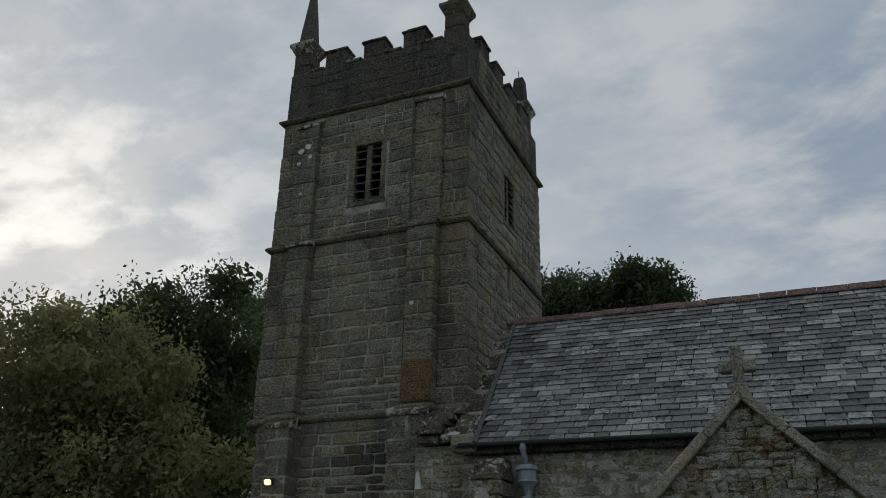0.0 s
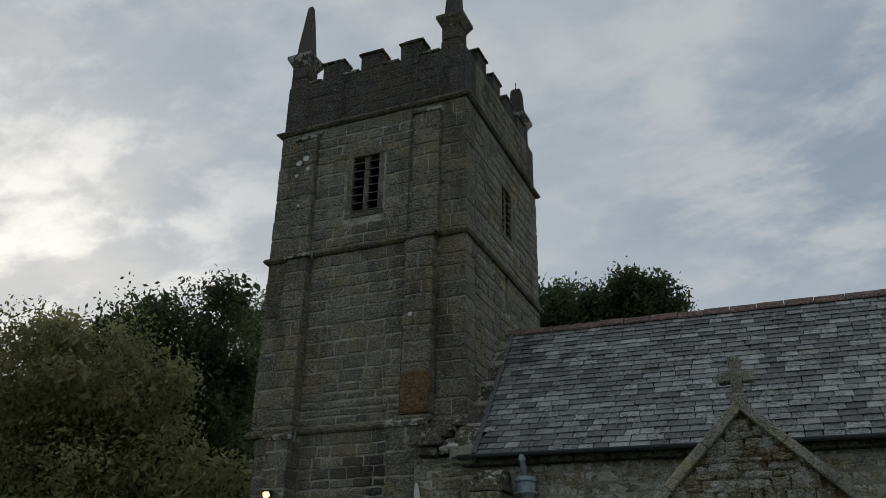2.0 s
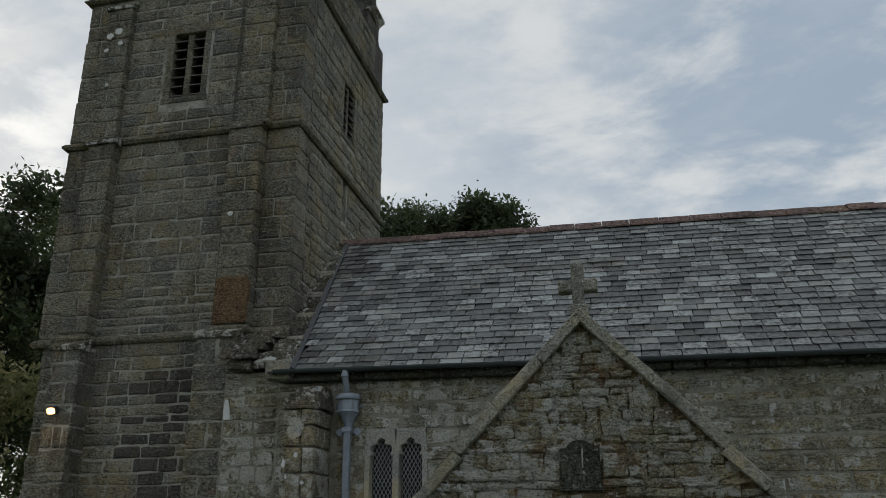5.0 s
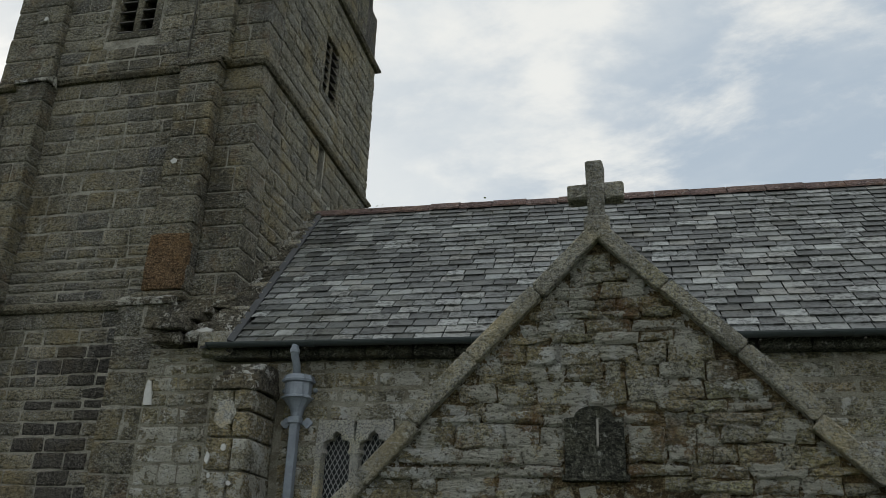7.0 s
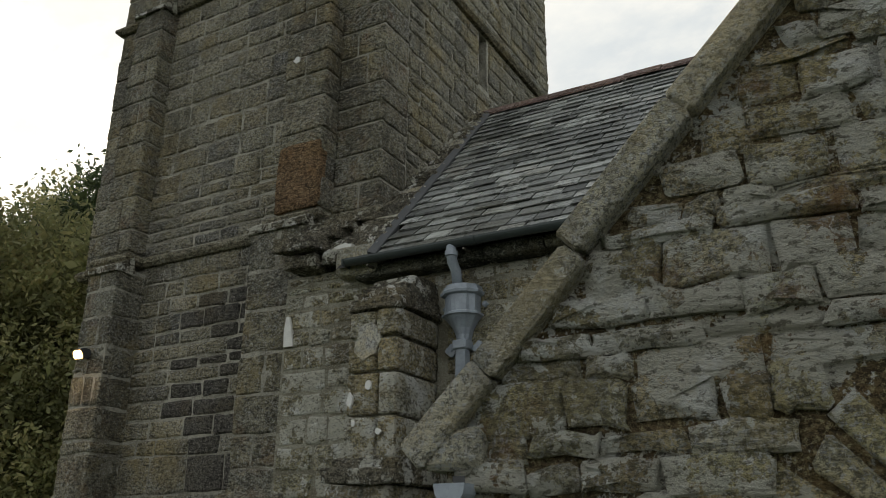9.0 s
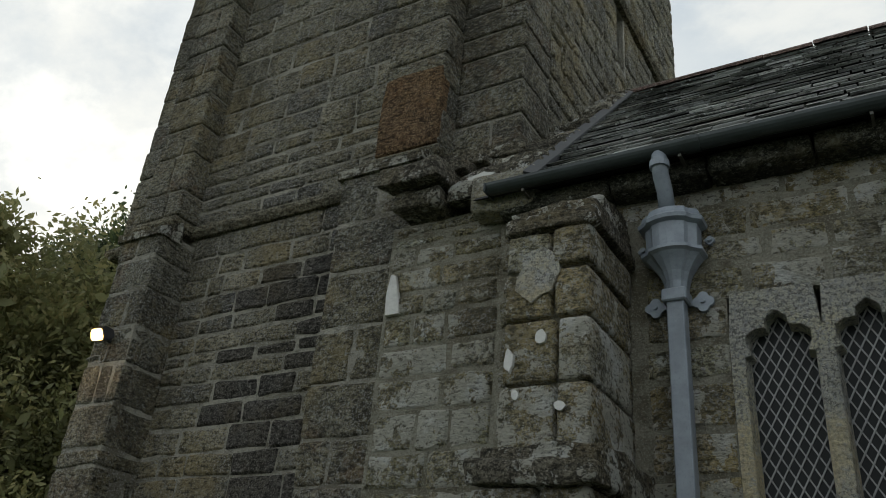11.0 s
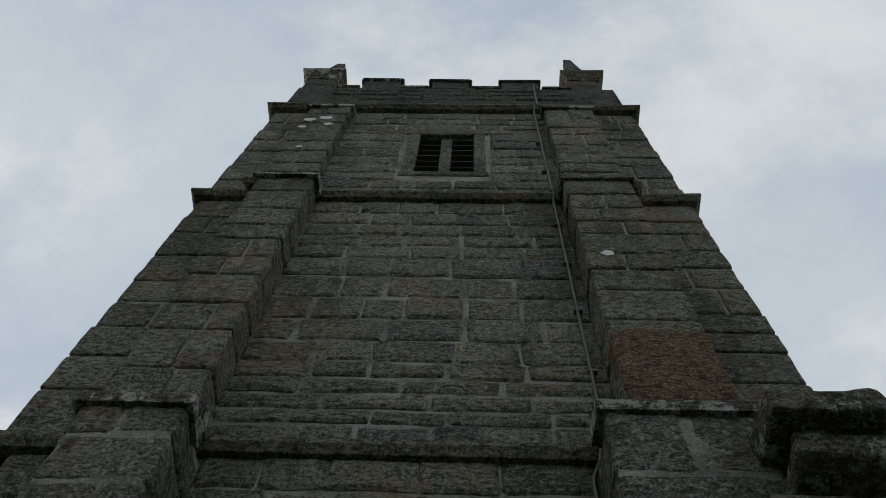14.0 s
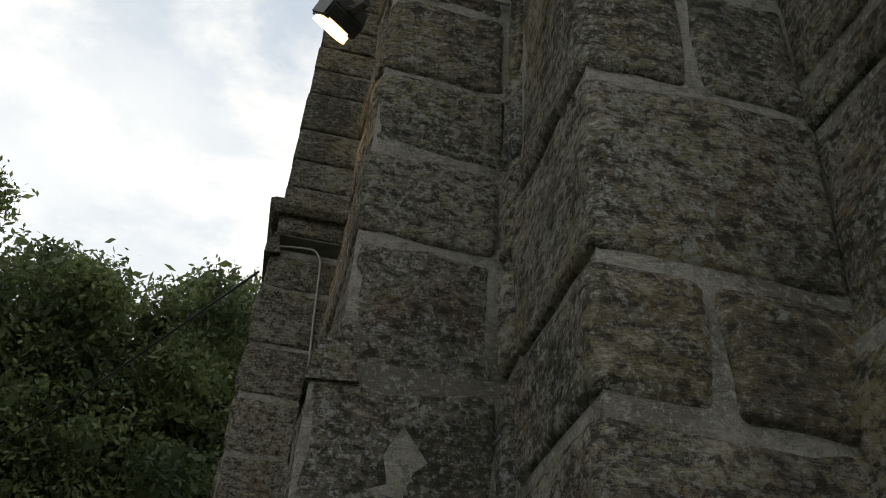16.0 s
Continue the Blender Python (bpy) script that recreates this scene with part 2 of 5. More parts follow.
def slate_material(name, joined):
    m, nt, b = material(name)
    rnd = chance(nt, joined)
    col = ramp(nt, rnd, [(0.0, (0.07, 0.074, 0.072)), (0.16, (0.24, 0.25, 0.245)), (0.32, (0.09, 0.094, 0.09)), (0.5, (0.32, 0.335, 0.325)), (0.66, (0.13, 0.133, 0.122)), (0.86, (0.43, 0.445, 0.43)), (1.0, (0.27, 0.265, 0.24))])
    soot = grain(nt, 20, 7, 0.75, 0.47, 0.56, stretch=(0.7, 1, 1))
    patch = calc(nt, "MULTIPLY", soot, grain(nt, 1.6, 4, 0.6, 0.32, 0.58, shift=4))
    col = mix(nt, calc(nt, "MULTIPLY", patch, 0.85), col, (0.03, 0.03, 0.028))
    col = mix(nt, calc(nt, "MULTIPLY", grain(nt, 1.1, 4, 0.6, 0.5, 0.75, shift=8), 0.45), col, (0.10, 0.095, 0.06))
    put(nt, b.inputs["Base Color"], col)
    b.inputs["Roughness"].default_value = 0.52
    bump(nt, b, grain(nt, 22, 6, 0.65), 0.5, 0.010)
    return m


slate = slate_material("slate", False)
slate_far = slate_material("slate_joined", True)


def plain(name, tone, rough=0.5, metal=0.0, vary=0.25, scale=7.0, bumpy=0.15):
    m, nt, b = material(name)
    col = mix(nt, grain(nt, scale, 5, 0.6, 0.35, 0.7), tone, tuple(c * (1 - vary) for c in tone))
    col = mix(nt, calc(nt, "MULTIPLY", grain(nt, scale * 7, 4, 0.7, 0.5, 0.72), 0.4), col, tuple(c * 0.55 for c in tone))
    put(nt, b.inputs["Base Color"], col)
    b.inputs["Roughness"].default_value, b.inputs["Metallic"].default_value = rough, metal
    bump(nt, b, grain(nt, 45, 4), bumpy, 0.006)
    return m


pipe_paint = plain("blue_grey_paint", (0.30, 0.34, 0.39), 0.45)
gutter_paint = plain("dark_gutter_paint", (0.050, 0.062, 0.064), 0.40)
lead = plain("lead_flashing", (0.055, 0.058, 0.062), 0.55)
louvre_slate = plain("louvre_slate", (0.10, 0.095, 0.085), 0.75)
dark_wood = plain("dark_boarding", (0.02, 0.019, 0.018), 0.9)
cable_skin = plain("grey_cable", (0.33, 0.31, 0.27), 0.6)
black_cable = plain("black_cable", (0.02, 0.02, 0.02), 0.6)
rust_paint = plain("black_housing", (0.04, 0.04, 0.042), 0.5)
iron = plain("conductor_strip", (0.13, 0.12, 0.10), 0.6, 0.4)
ridge_clay = stone_material("ridge_tile_clay", [(0.21, 0.13, 0.115), (0.17, 0.12, 0.11), (0.25, 0.18, 0.16)], lichen=0.8, dark=0.5, pale=(0.42, 0.41, 0.38), relief=0.3)
lime_patch = plain("white_lime_patch", (0.66, 0.65, 0.62), 0.9, 0, 0.12, 12, 0.6)
plaque_slate = stone_material("plaque_slate", [(0.13, 0.13, 0.10), (0.11, 0.11, 0.09)], lichen=0.8, dark=0.8)
leadwork = plain("window_lead", (0.30, 0.30, 0.30), 0.5)
bark = plain("bark", (0.07, 0.058, 0.042), 0.95, 0, 0.5, 6, 1.0)
grass = plain("churchyard_grass", (0.06, 0.085, 0.03), 0.95, 0, 0.45, 1.5, 1.0)
plaster = plain("porch_plaster", (0.45, 0.38, 0.29), 0.9)
concrete = plain("flagstone", (0.2, 0.19, 0.17), 0.9)
felt = plain("lead_roof", (0.12, 0.12, 0.125), 0.7)

glass, nt, b = material("old_glass")
b.inputs["Base Color"].default_value = (0.012, 0.014, 0.015, 1)
b.inputs["Roughness"].default_value, b.inputs["Specular IOR Level"].default_value = 0.3, 0.15
bump(nt, b, grain(nt, 9, 3), 0.15, 0.01)


def glowing(name, tone, power):
    m, nt, b = material(name)
    b.inputs["Base Color"].default_value = (0.8, 0.8, 0.78, 1)
    b.inputs["Emission Color"].default_value = (*tone, 1)
    b.inputs["Emission Strength"].default_value = power
    return m


lamp_glow = glowing("lit_lamp_glass", (1.0, 0.60, 0.22), 3.2)
porch_glow = glowing("porch_lamp_glass", (1.0, 0.66, 0.30), 7.0)


def leaf_material(name, tones):
    m, nt, b = material(name)
    col = ramp(nt, chance(nt, True), [(i / (len(tones) - 1), t) for i, t in enumerate(tones)])
    col = mix(nt, grain(nt, 0.55, 3, 0.6, 0.36, 0.66), col, tuple(c * 0.6 for c in tones[0]))
    put(nt, b.inputs["Base Color"], col)
    b.inputs["Roughness"].default_value = 0.55
    clear = nt.nodes.new("ShaderNodeBsdfTranslucent")
    put(nt, clear.inputs[0], col)
    both_ = nt.nodes.new("ShaderNodeMixShader")
    both_.inputs[0].default_value = 0.5
    nt.links.new(b.outputs[0], both_.inputs[1])
    nt.links.new(clear.outputs[0], both_.inputs[2])
    nt.links.new(both_.outputs[0], nt.nodes["Material Output"].inputs[0])
    return m


leaf_olive = leaf_material("olive_leaves", [(0.26, 0.27, 0.12), (0.34, 0.34, 0.155), (0.46, 0.40, 0.19), (0.29, 0.30, 0.135)])
leaf_dark = leaf_material("dark_leaves", [(0.068, 0.098, 0.045), (0.098, 0.135, 0.057), (0.135, 0.165, 0.068)])
leaf_green = leaf_material("green_leaves", [(0.11, 0.15, 0.06), (0.165, 0.205, 0.08), (0.26, 0.27, 0.115)])


# ---- mesh helpers: everything is drawn in plan units and scaled by U ----
SAG = 0.0  # the nave roof sinks gently eastwards


def link(name, verts, faces, mat, parent=None, label="", kind="", category="", group="", smooth=False):
    me = bpy.data.meshes.new(name)
    me.from_pydata([(x * U, y * U, (z - SAG * (x + 4.2)) * U) for x, y, z in verts], [], faces)
    if smooth:
        me.polygons.foreach_set("use_smooth", [True] * len(me.polygons))
    me.materials.append(mat)
    ob = new(name, me)
    if parent is not None:
        ob.parent = parent
    return tagged(ob, label, category, group, kind)


def part(name, bm, mat, parent=None, label="", kind="", category="", group="", smooth=False):
    bmesh.ops.recalc_face_normals(bm, faces=bm.faces[:])
    bm.verts.index_update()
    verts = [tuple(v.co) for v in bm.verts]
    faces = [[v.index for v in f.verts] for f in bm.faces]
    bm.free()
    return link(name, verts, faces, mat, parent, label, kind, category, group, smooth)


def box(bm, x0, x1, y0, y1, z0, z1, bevel=0.0):
    g = bmesh.ops.create_cube(bm, size=1)["verts"]
    for v in g:
        v.co = Vector((x0 + (v.co.x + 0.5) * (x1 - x0), y0 + (v.co.y + 0.5) * (y1 - y0), z0 + (v.co.z + 0.5) * (z1 - z0)))
    if bevel:
        edges = list({e for v in g for e in v.link_edges})
        bmesh.ops.bevel(bm, geom=edges, offset=bevel, segments=1, affect="EDGES")
    return bm


def slab(*a, bevel=0.0):
    return box(bmesh.new(), *a, bevel=bevel)


def prism(bm, pts, axis, lo, hi):
    """A polygon drawn in the plane across the axis, pushed along it."""
    def at(p, d):
        return {"x": (d, p[0], p[1]), "y": (p[0], d, p[1]), "z": (p[0], p[1], d)}[axis]
    a, b_ = [bm.verts.new(at(p, lo)) for p in pts], [bm.verts.new(at(p, hi)) for p in pts]
    bm.faces.new(a), bm.faces.new(b_[::-1])
    for i in range(len(pts)):
        j = (i + 1) % len(pts)
        bm.faces.new((a[j], a[i], b_[i], b_[j]))
    return bm


def tube(bm, path, radius, sides=8):
    """A round bar along a path of points."""
    rings = []
    path = [Vector(p) for p in path]
    for i, p in enumerate(path):
        way = (path[min(i + 1, len(path) - 1)] - path[max(i - 1, 0)]).normalized()
        side = way.orthogonal().normalized() if i == 0 else (rings_side - way * rings_side.dot(way)).normalized()
        rings_side = side
        up = way.cross(side)
        r = radius(i / (len(path) - 1)) if callable(radius) else radius
        rings.append([bm.verts.new(p + r * (math.cos(2 * math.pi * k / sides) * side + math.sin(2 * math.pi * k / sides) * up)) for k in range(sides)])
    for a, c in zip(rings, rings[1:]):
        for k in range(sides):
            bm.faces.new((a[k], a[(k + 1) % sides], c[(k + 1) % sides], c[k]))
    bm.faces.new(rings[0][::-1]), bm.faces.new(rings[-1])
    return bm


rng = random.Random(7)


def stone(size, jit, cut, rnd=rng):
    """A worn block from (0, 0, 0) to size in its own frame (along, up, out), 40 triangles, the back left open."""
    w, h, d = size
    cut = min(cut, 0.3 * w, 0.3 * h, 0.45 * d)
    j = lambda s=1.0: rnd.uniform(-jit, jit) * s
    ring = []
    mid = 0.5 * w + j(2)
    for (a, c) in ((cut, 0), (mid, 0), (w - cut, 0), (w, cut), (w, h - cut), (w - cut, h), (mid, h), (cut, h), (0, h - cut), (0, cut)):
        ring.append((a + j(), c + j()))
    cx, cy = w / 2, h / 2
    def inset(p, k):
        return (p[0] + max(-k, min(k, cx - p[0])), p[1] + max(-k, min(k, cy - p[1])))
    v = [(a, c, 0.0) for a, c in ring]
    v += [(a, c, d - cut) for a, c in ring]
    v += [(*inset(p, cut * 1.1), d + j(0.7)) for p in ring]
    f = []
    for r in (0, 10):
        for k in range(10):
            f.append((r + k, r + (k + 1) % 10, r + 10 + (k + 1) % 10, r + 10 + k))
    v.append((cx + j(3), cy + j(2), d + abs(j(1.2))))
    f += [(20 + k, 20 + (k + 1) % 10, 30) for k in range(10)]
    return v, f


def courses(lo, hi, small, big, rnd=rng):
    out, z = [lo], lo
    while z < hi - 0.5 * small:
        z += rnd.uniform(small, big)
        out.append(z)
    k = (hi - lo) / (out[-1] - lo)
    return [lo + (z - lo) * k for z in out]


def masonry(parent, origin, along, out, levels, spans, lengths, mat, mat_far, near, proud=0.012, deep=0.04, gap=0.020, jit=0.011, cut=0.014, name="stone", rnd=rng, special=None, wild=0.0, joints=None):
    """Lays stones course by course on a wall. spans(lo, hi): the free stretches (a0, a1) along the wall; near(a, z): laid singly."""
    o, u, n = Vector(origin), Vector(along), Vector(out)
    rest_v, rest_f = [], []
    for lo, hi in zip(levels, levels[1:]):
        for a0, a1 in spans(lo, hi):
            cuts, a = [a0], a0
            while a < a1 - lengths[0] * 0.8:
                a += rnd.uniform(*lengths)
                cuts.append(a)
            if joints and lo in joints:
                cuts = [a0, *joints[lo], a1]
            if len(cuts) < 2:
                cuts.append(a1)
            k = (a1 - a0) / (cuts[-1] - a0)
            cuts = [a0 + (c - a0) * k for c in cuts]
            for c0, c1 in zip(cuts, cuts[1:]):
                g = gap * rnd.uniform(0.6, 1.5)
                if c1 - c0 < 2.5 * g or hi - lo < 2.5 * g:
                    continue
                h0, h1 = lo + g * rnd.uniform(0.3, 0.8), hi - g * rnd.uniform(0.3, 0.8)
                if wild:
                    h0 -= wild * (hi - lo) * rnd.uniform(-0.6, 1.0)
                    h1 += wild * (hi - lo) * rnd.uniform(-0.6, 1.0)
                v, f = stone((c1 - c0 - g, h1 - h0, deep + proud * rnd.uniform(0.4, 1.5)), jit, cut, rnd)
                pts = [tuple(o + u * (c0 + g / 2 + p) + Vector((0, 0, h0 + q)) + n * (r - deep)) for p, q, r in v]
                if u.cross(Vector((0, 0, 1))).dot(n) < 0:
                    f = [t[::-1] for t in f]
                if near((c0 + c1) / 2, (lo + hi) / 2):
                    m = special((c0 + c1) / 2, (lo + hi) / 2) if special else None
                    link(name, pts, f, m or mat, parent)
                else:
                    base = len(rest_v)
                    rest_v += pts
                    rest_f += [tuple(i + base for i in t) for t in f]
    if rest_v:
        link("stonework", rest_v, rest_f, mat_far, parent, kind="stuff")


def free(a0, a1, holes=()):
    """Stretches of a wall left free by openings (a0, a1, z0, z1)."""
    def spans(lo, hi):
        out = [(a0, a1)]
        for h0, h1, z0, z1 in holes:
            if hi > z0 + 0.03 and lo < z1 - 0.03:
                out = [s for p, q in out for s in ((p, min(q, h0)), (max(p, h1), q)) if s[1] - s[0] > 0.05]
        return out
    return spans


def boulder(x0, x1, y0, y1, z0, z1, cuts=4, radius=0.035, rough=0.012, warp=0.0):
    """A worn block: a box with rounded edges and an uneven face."""
    bm = bmesh.new()
    bmesh.ops.create_cube(bm, size=2)
    bmesh.ops.subdivide_edges(bm, edges=bm.edges[:], cuts=cuts, use_grid_fill=True)
    c = Vector(((x0 + x1) / 2, (y0 + y1) / 2, (z0 + z1) / 2))
    h = Vector(((x1 - x0) / 2, (y1 - y0) / 2, (z1 - z0) / 2))
    rad = min(radius, 0.45 * min(h))
    for v in bm.verts:
        p = Vector([math.copysign(abs(k) ** 0.55, k) * s for k, s in zip(v.co, h)])
        q = Vector([max(-(s - rad), min(s - rad, k)) for k, s in zip(p, h)])
        d = p - q
        p = q + d.normalized() * rad if d.length > 1e-6 else p
        w = c + p
        n = d.normalized() if d.length > 1e-6 else Vector((0, 0, 0))
        if warp:
            w = w + warp * Vector((noise.noise(w * 2.1), noise.noise(w * 2.1 + Vector((9, 0, 0))) * 0.4, noise.noise(w * 2.1 + Vector((0, 7, 0)))))
        v.co = w + n * (rough * noise.noise(w * 6.0) + 0.6 * rough * noise.noise(w * 15.0))
    return bm


def blocks(parent, x0, x1, y0, y1, levels, mat, face, name="stone", two=0.45, cut=0.016, jit=0.007, rnd=rng, special=None, cuts=5, warp=0.0, splits=None):
    """A pier of big worn blocks, one or two to a course. face: the side that looks out, 's' or 'w'."""
    for k, (lo, hi) in enumerate(zip(levels, levels[1:])):
        p0, p1 = (x0, x1) if face == "s" else (y0, y1)
        at = [p0, p1]
        if splits is not None:
            at[1:1] = splits[k]
        elif rnd.random() < two and p1 - p0 > 0.3:
            at.insert(1, p0 + (p1 - p0) * rnd.uniform(0.35, 0.65))
        for a, c in zip(at, at[1:]):
            o = rnd.uniform(-0.002, 0.010)
            ga, gc = (0.009 if a > p0 else -o), (0.009 if c < p1 else -o)
            if face == "s":
                bm = boulder(a + ga, c - gc, y0 - o, y1, lo + rnd.uniform(0.004, 0.012), hi - rnd.uniform(0.004, 0.012), cuts, cut, jit, warp)
            else:
                bm = boulder(x0 - o, x1, a + ga, c - gc, lo + rnd.uniform(0.004, 0.012), hi - rnd.uniform(0.004, 0.012), cuts, cut, jit, warp)
            m = special((lo + hi) / 2) if special else None
            part(name, bm, m or mat, parent, smooth=True)


def offset_ring(pts, d):
    """A rectilinear outline (counter-clockwise) pushed outwards by d."""
    out = []
    for i, p in enumerate(pts):
        a, c = Vector(pts[i - 1]), Vector(pts[(i + 1) % len(pts)])
        p = Vector(p)
        e0, e1 = (p - a).normalized(), (c - p).normalized()
        n0, n1 = Vector((e0.y, -e0.x)), Vector((e1.y, -e1.x))
        out.append(p + d * (n0 + n1))
    return out


def string_course(name, outline, profile, mat, label, wob=0.006):
    """A moulding swept round the outline. profile: (outwards, z), from the wall below to the wall above."""
    dense = []
    for i, p in enumerate(outline):
        q = outline[(i + 1) % len(outline)]
        n = max(1, int((Vector(q) - Vector(p)).length / 0.45))
        dense.append((i, 0.0))
        dense += [(i, k / n) for k in range(1, n)]
    verts, faces = [], []
    rings = [offset_ring(outline, d) for d, z in profile]
    for i, k in dense:
        dz, dd = rng.uniform(-wob, wob), rng.uniform(-wob, wob)
        for (d, z), ring in zip(profile, rings):
            p, q = ring[i], ring[(i + 1) % len(ring)]
            r = p.lerp(q, k)
            verts.append((r.x + dd * (d > 0), r.y + dd * (d > 0), z + dz))
    m, n = len(profile), len(dense)
    for a in range(n):
        c = (a + 1) % n
        for k in range(m - 1):
            faces.append((a * m + k, c * m + k, c * m + k + 1, a * m + k + 1))
    return link(name, verts, faces, mat, None, label, "structure", "string course")

# ---- ground ----
bm = bmesh.new()
bmesh.ops.create_grid(bm, x_segments=60, y_segments=60, size=1)
for v in bm.verts:
    r = v.co.length
    v.co *= 14 + 1300 * r ** 3
    far = max(0.0, v.co.length - 25)
    v.co.z = -0.01 + min(1.5, far * 0.03) + 0.02 * noise.noise(v.co * 0.4)
part("ground", bm, grass, None, "rough mown churchyard grass round the church", "structure", "ground", smooth=True)

# ---- tower: masses ----
XW, XE, YS, YN = -8.52, -4.36, 11.74, 16.22
XL = -8.39  # south-west corner below the first string course
Z1, Z2, Z3, ZP = 4.62, 8.03, 10.93, 12.20
BELL = (-6.78, -6.17, 8.76, 10.03)   # south belfry opening: x0, x1, z0, z1
BELL_E = (13.74, 14.38, 8.88, 9.98)  # east belfry opening: y0, y1, z0, z1
SLIT = (13.88, 14.10, 7.17, 7.95)


def wall(name, bms, mat, label, category="wall"):
    return part(name, bms, mat, None, label, "structure", category)


bm = bmesh.new()
box(bm, XL + 0.011, XE - 0.011, YS + 0.011, YS + 0.7, 0, Z1)
box(bm, XW + 0.011, XE - 0.011, YS + 0.011, YS + 0.7, Z1, BELL[2])
box(bm, XW + 0.011, XE - 0.011, YS + 0.011, YS + 0.7, BELL[3], Z3)
box(bm, XW + 0.011, BELL[0], YS + 0.011, YS + 0.7, BELL[2], BELL[3])
box(bm, BELL[1], XE - 0.011, YS + 0.011, YS + 0.7, BELL[2], BELL[3])
for z0, z1, c0, c1 in ((0, BELL[2], -7.58, -5.44), (BELL[3], Z3, -7.7, -5.34), (BELL[2], BELL[3], -7.7, BELL[0]), (BELL[2], BELL[3], BELL[1], -5.34)):
    box(bm, c0, c1, YS + 0.004, YS + 0.10, z0, z1)
tower_south = wall("wall_tower_south", bm, mortar, "dark coursed granite tower wall with pale lime joints")
bm = bmesh.new()
x0, x1 = XE - 0.7, XE - 0.008
box(bm, x0, x1, YS + 0.7, YN, 0, SLIT[2])
box(bm, x0, x1, YS + 0.7, SLIT[0], SLIT[2], SLIT[3])
box(bm, x0, x1, SLIT[1], YN, SLIT[2], SLIT[3])
box(bm, x0, x1, YS + 0.7, YN, SLIT[3], BELL_E[2])
box(bm, x0, x1, YS + 0.7, BELL_E[0], BELL_E[2], BELL_E[3])
box(bm, x0, x1, BELL_E[1], YN, BELL_E[2], BELL_E[3])
box(bm, x0, x1, YS + 0.7, YN, BELL_E[3], Z3)
tower_east = wall("wall_tower_east", bm, mortar, "brown coursed granite tower wall above the nave roof")
bm = slab(XL + 0.008, XL + 0.6, YS + 0.7, YN, 0, Z1)
box(bm, XW + 0.008, XW + 0.7, YS + 0.7, YN, Z1, Z3)
tower_west = wall("wall_tower_west", bm, mortar, "coursed granite west wall of the tower")
tower_north = wall("wall_tower_north", slab(XW + 0.7, XE - 0.7, YN - 0.7, YN - 0.01, 0, Z3), mortar, "plain granite north wall of the tower")
wall("roof_tower", slab(XW + 0.3, XE - 0.3, YS + 0.3, YN - 0.3, Z3 - 0.2, Z3 + 0.1), felt, "flat lead tower roof inside the parapet", "roof")
wall("belfry_floor", slab(XW + 0.7, XE - 0.7, YS + 0.7, YN - 0.7, 8.2, 8.4), dark_wood, "dark boarded belfry floor", "floor")

# parapet with three merlons a side
parapet = []
bm = bmesh.new()
box(bm, XW + 0.03, XE - 0.03, YS, YS + 0.32, Z3, ZP - 0.06)
parapet.append(wall("parapet_south", bm, granite_black, "dark granite battlement parapet of the tower", "parapet"))
parapet.append(wall("parapet_east", slab(XE - 0.35, XE - 0.03, YS + 0.32, YN - 0.32, Z3, ZP - 0.06), granite_black, "granite battlement parapet above the nave", "parapet"))
parapet.append(wall("parapet_west", slab(XW + 0.03, XW + 0.35, YS + 0.32, YN - 0.32, Z3, ZP - 0.06), granite_black, "granite battlement parapet on the west side", "parapet"))
parapet.append(wall("parapet_north", slab(XW + 0.03, XE - 0.03, YN - 0.32, YN, Z3, ZP - 0.06), granite_black, "granite battlement parapet on the north side", "parapet"))
for i, (owner, side) in enumerate(zip(parapet, "sewn")):
    for c in (-1.26, -0.36, 0.56) if side in "sn" else (-1.25, -0.35, 0.55, 1.35):
        w = 0.25
        mx, my = (XW + XE) / 2 + 0.29 + c - 0.25, (YS + YN) / 2 + c
        if side in "sn":
            mx = (-7.42, -6.51, -5.58)[(-1.26, -0.36, 0.56).index(c)]
        for k, (z0, z1, o) in enumerate(((ZP - 0.06, 12.52, 0.0), (12.52, 12.58, 0.035), (12.58, 12.64, 0.0))):
            n = w - (0.05 if k == 2 else 0.0)
            if side in "sn":
                y0 = YS if side == "s" else YN - 0.32
                bm = slab(mx - n - o, mx + n + o, y0 - o + (0.03 if k == 2 else 0), y0 + 0.32 + o, z0, z1, bevel=0.018)
            else:
                x0 = XE - 0.35 if side == "e" else XW + 0.03
                bm = slab(x0 - o, x0 + 0.32 + o, my - n - o, my + n + o, z0, z1, bevel=0.018)
            for v in bm.verts:
                v.co += Vector([rng.uniform(-0.008, 0.008) for _ in range(3)])
            part("merlon" if k == 0 else "coping", bm, granite_black if k == 0 else cap_stone, owner)
for side, y0 in (("s", YS),):
    for a, c in ((-8.0, -7.69), (-7.15, -6.78), (-6.24, -5.85), (-5.31, -4.93)):
        part("embrasure_sill", slab(a, c, y0 - 0.03, y0 + 0.34, ZP - 0.06, ZP, bevel=0.012), cap_stone, parapet[0])


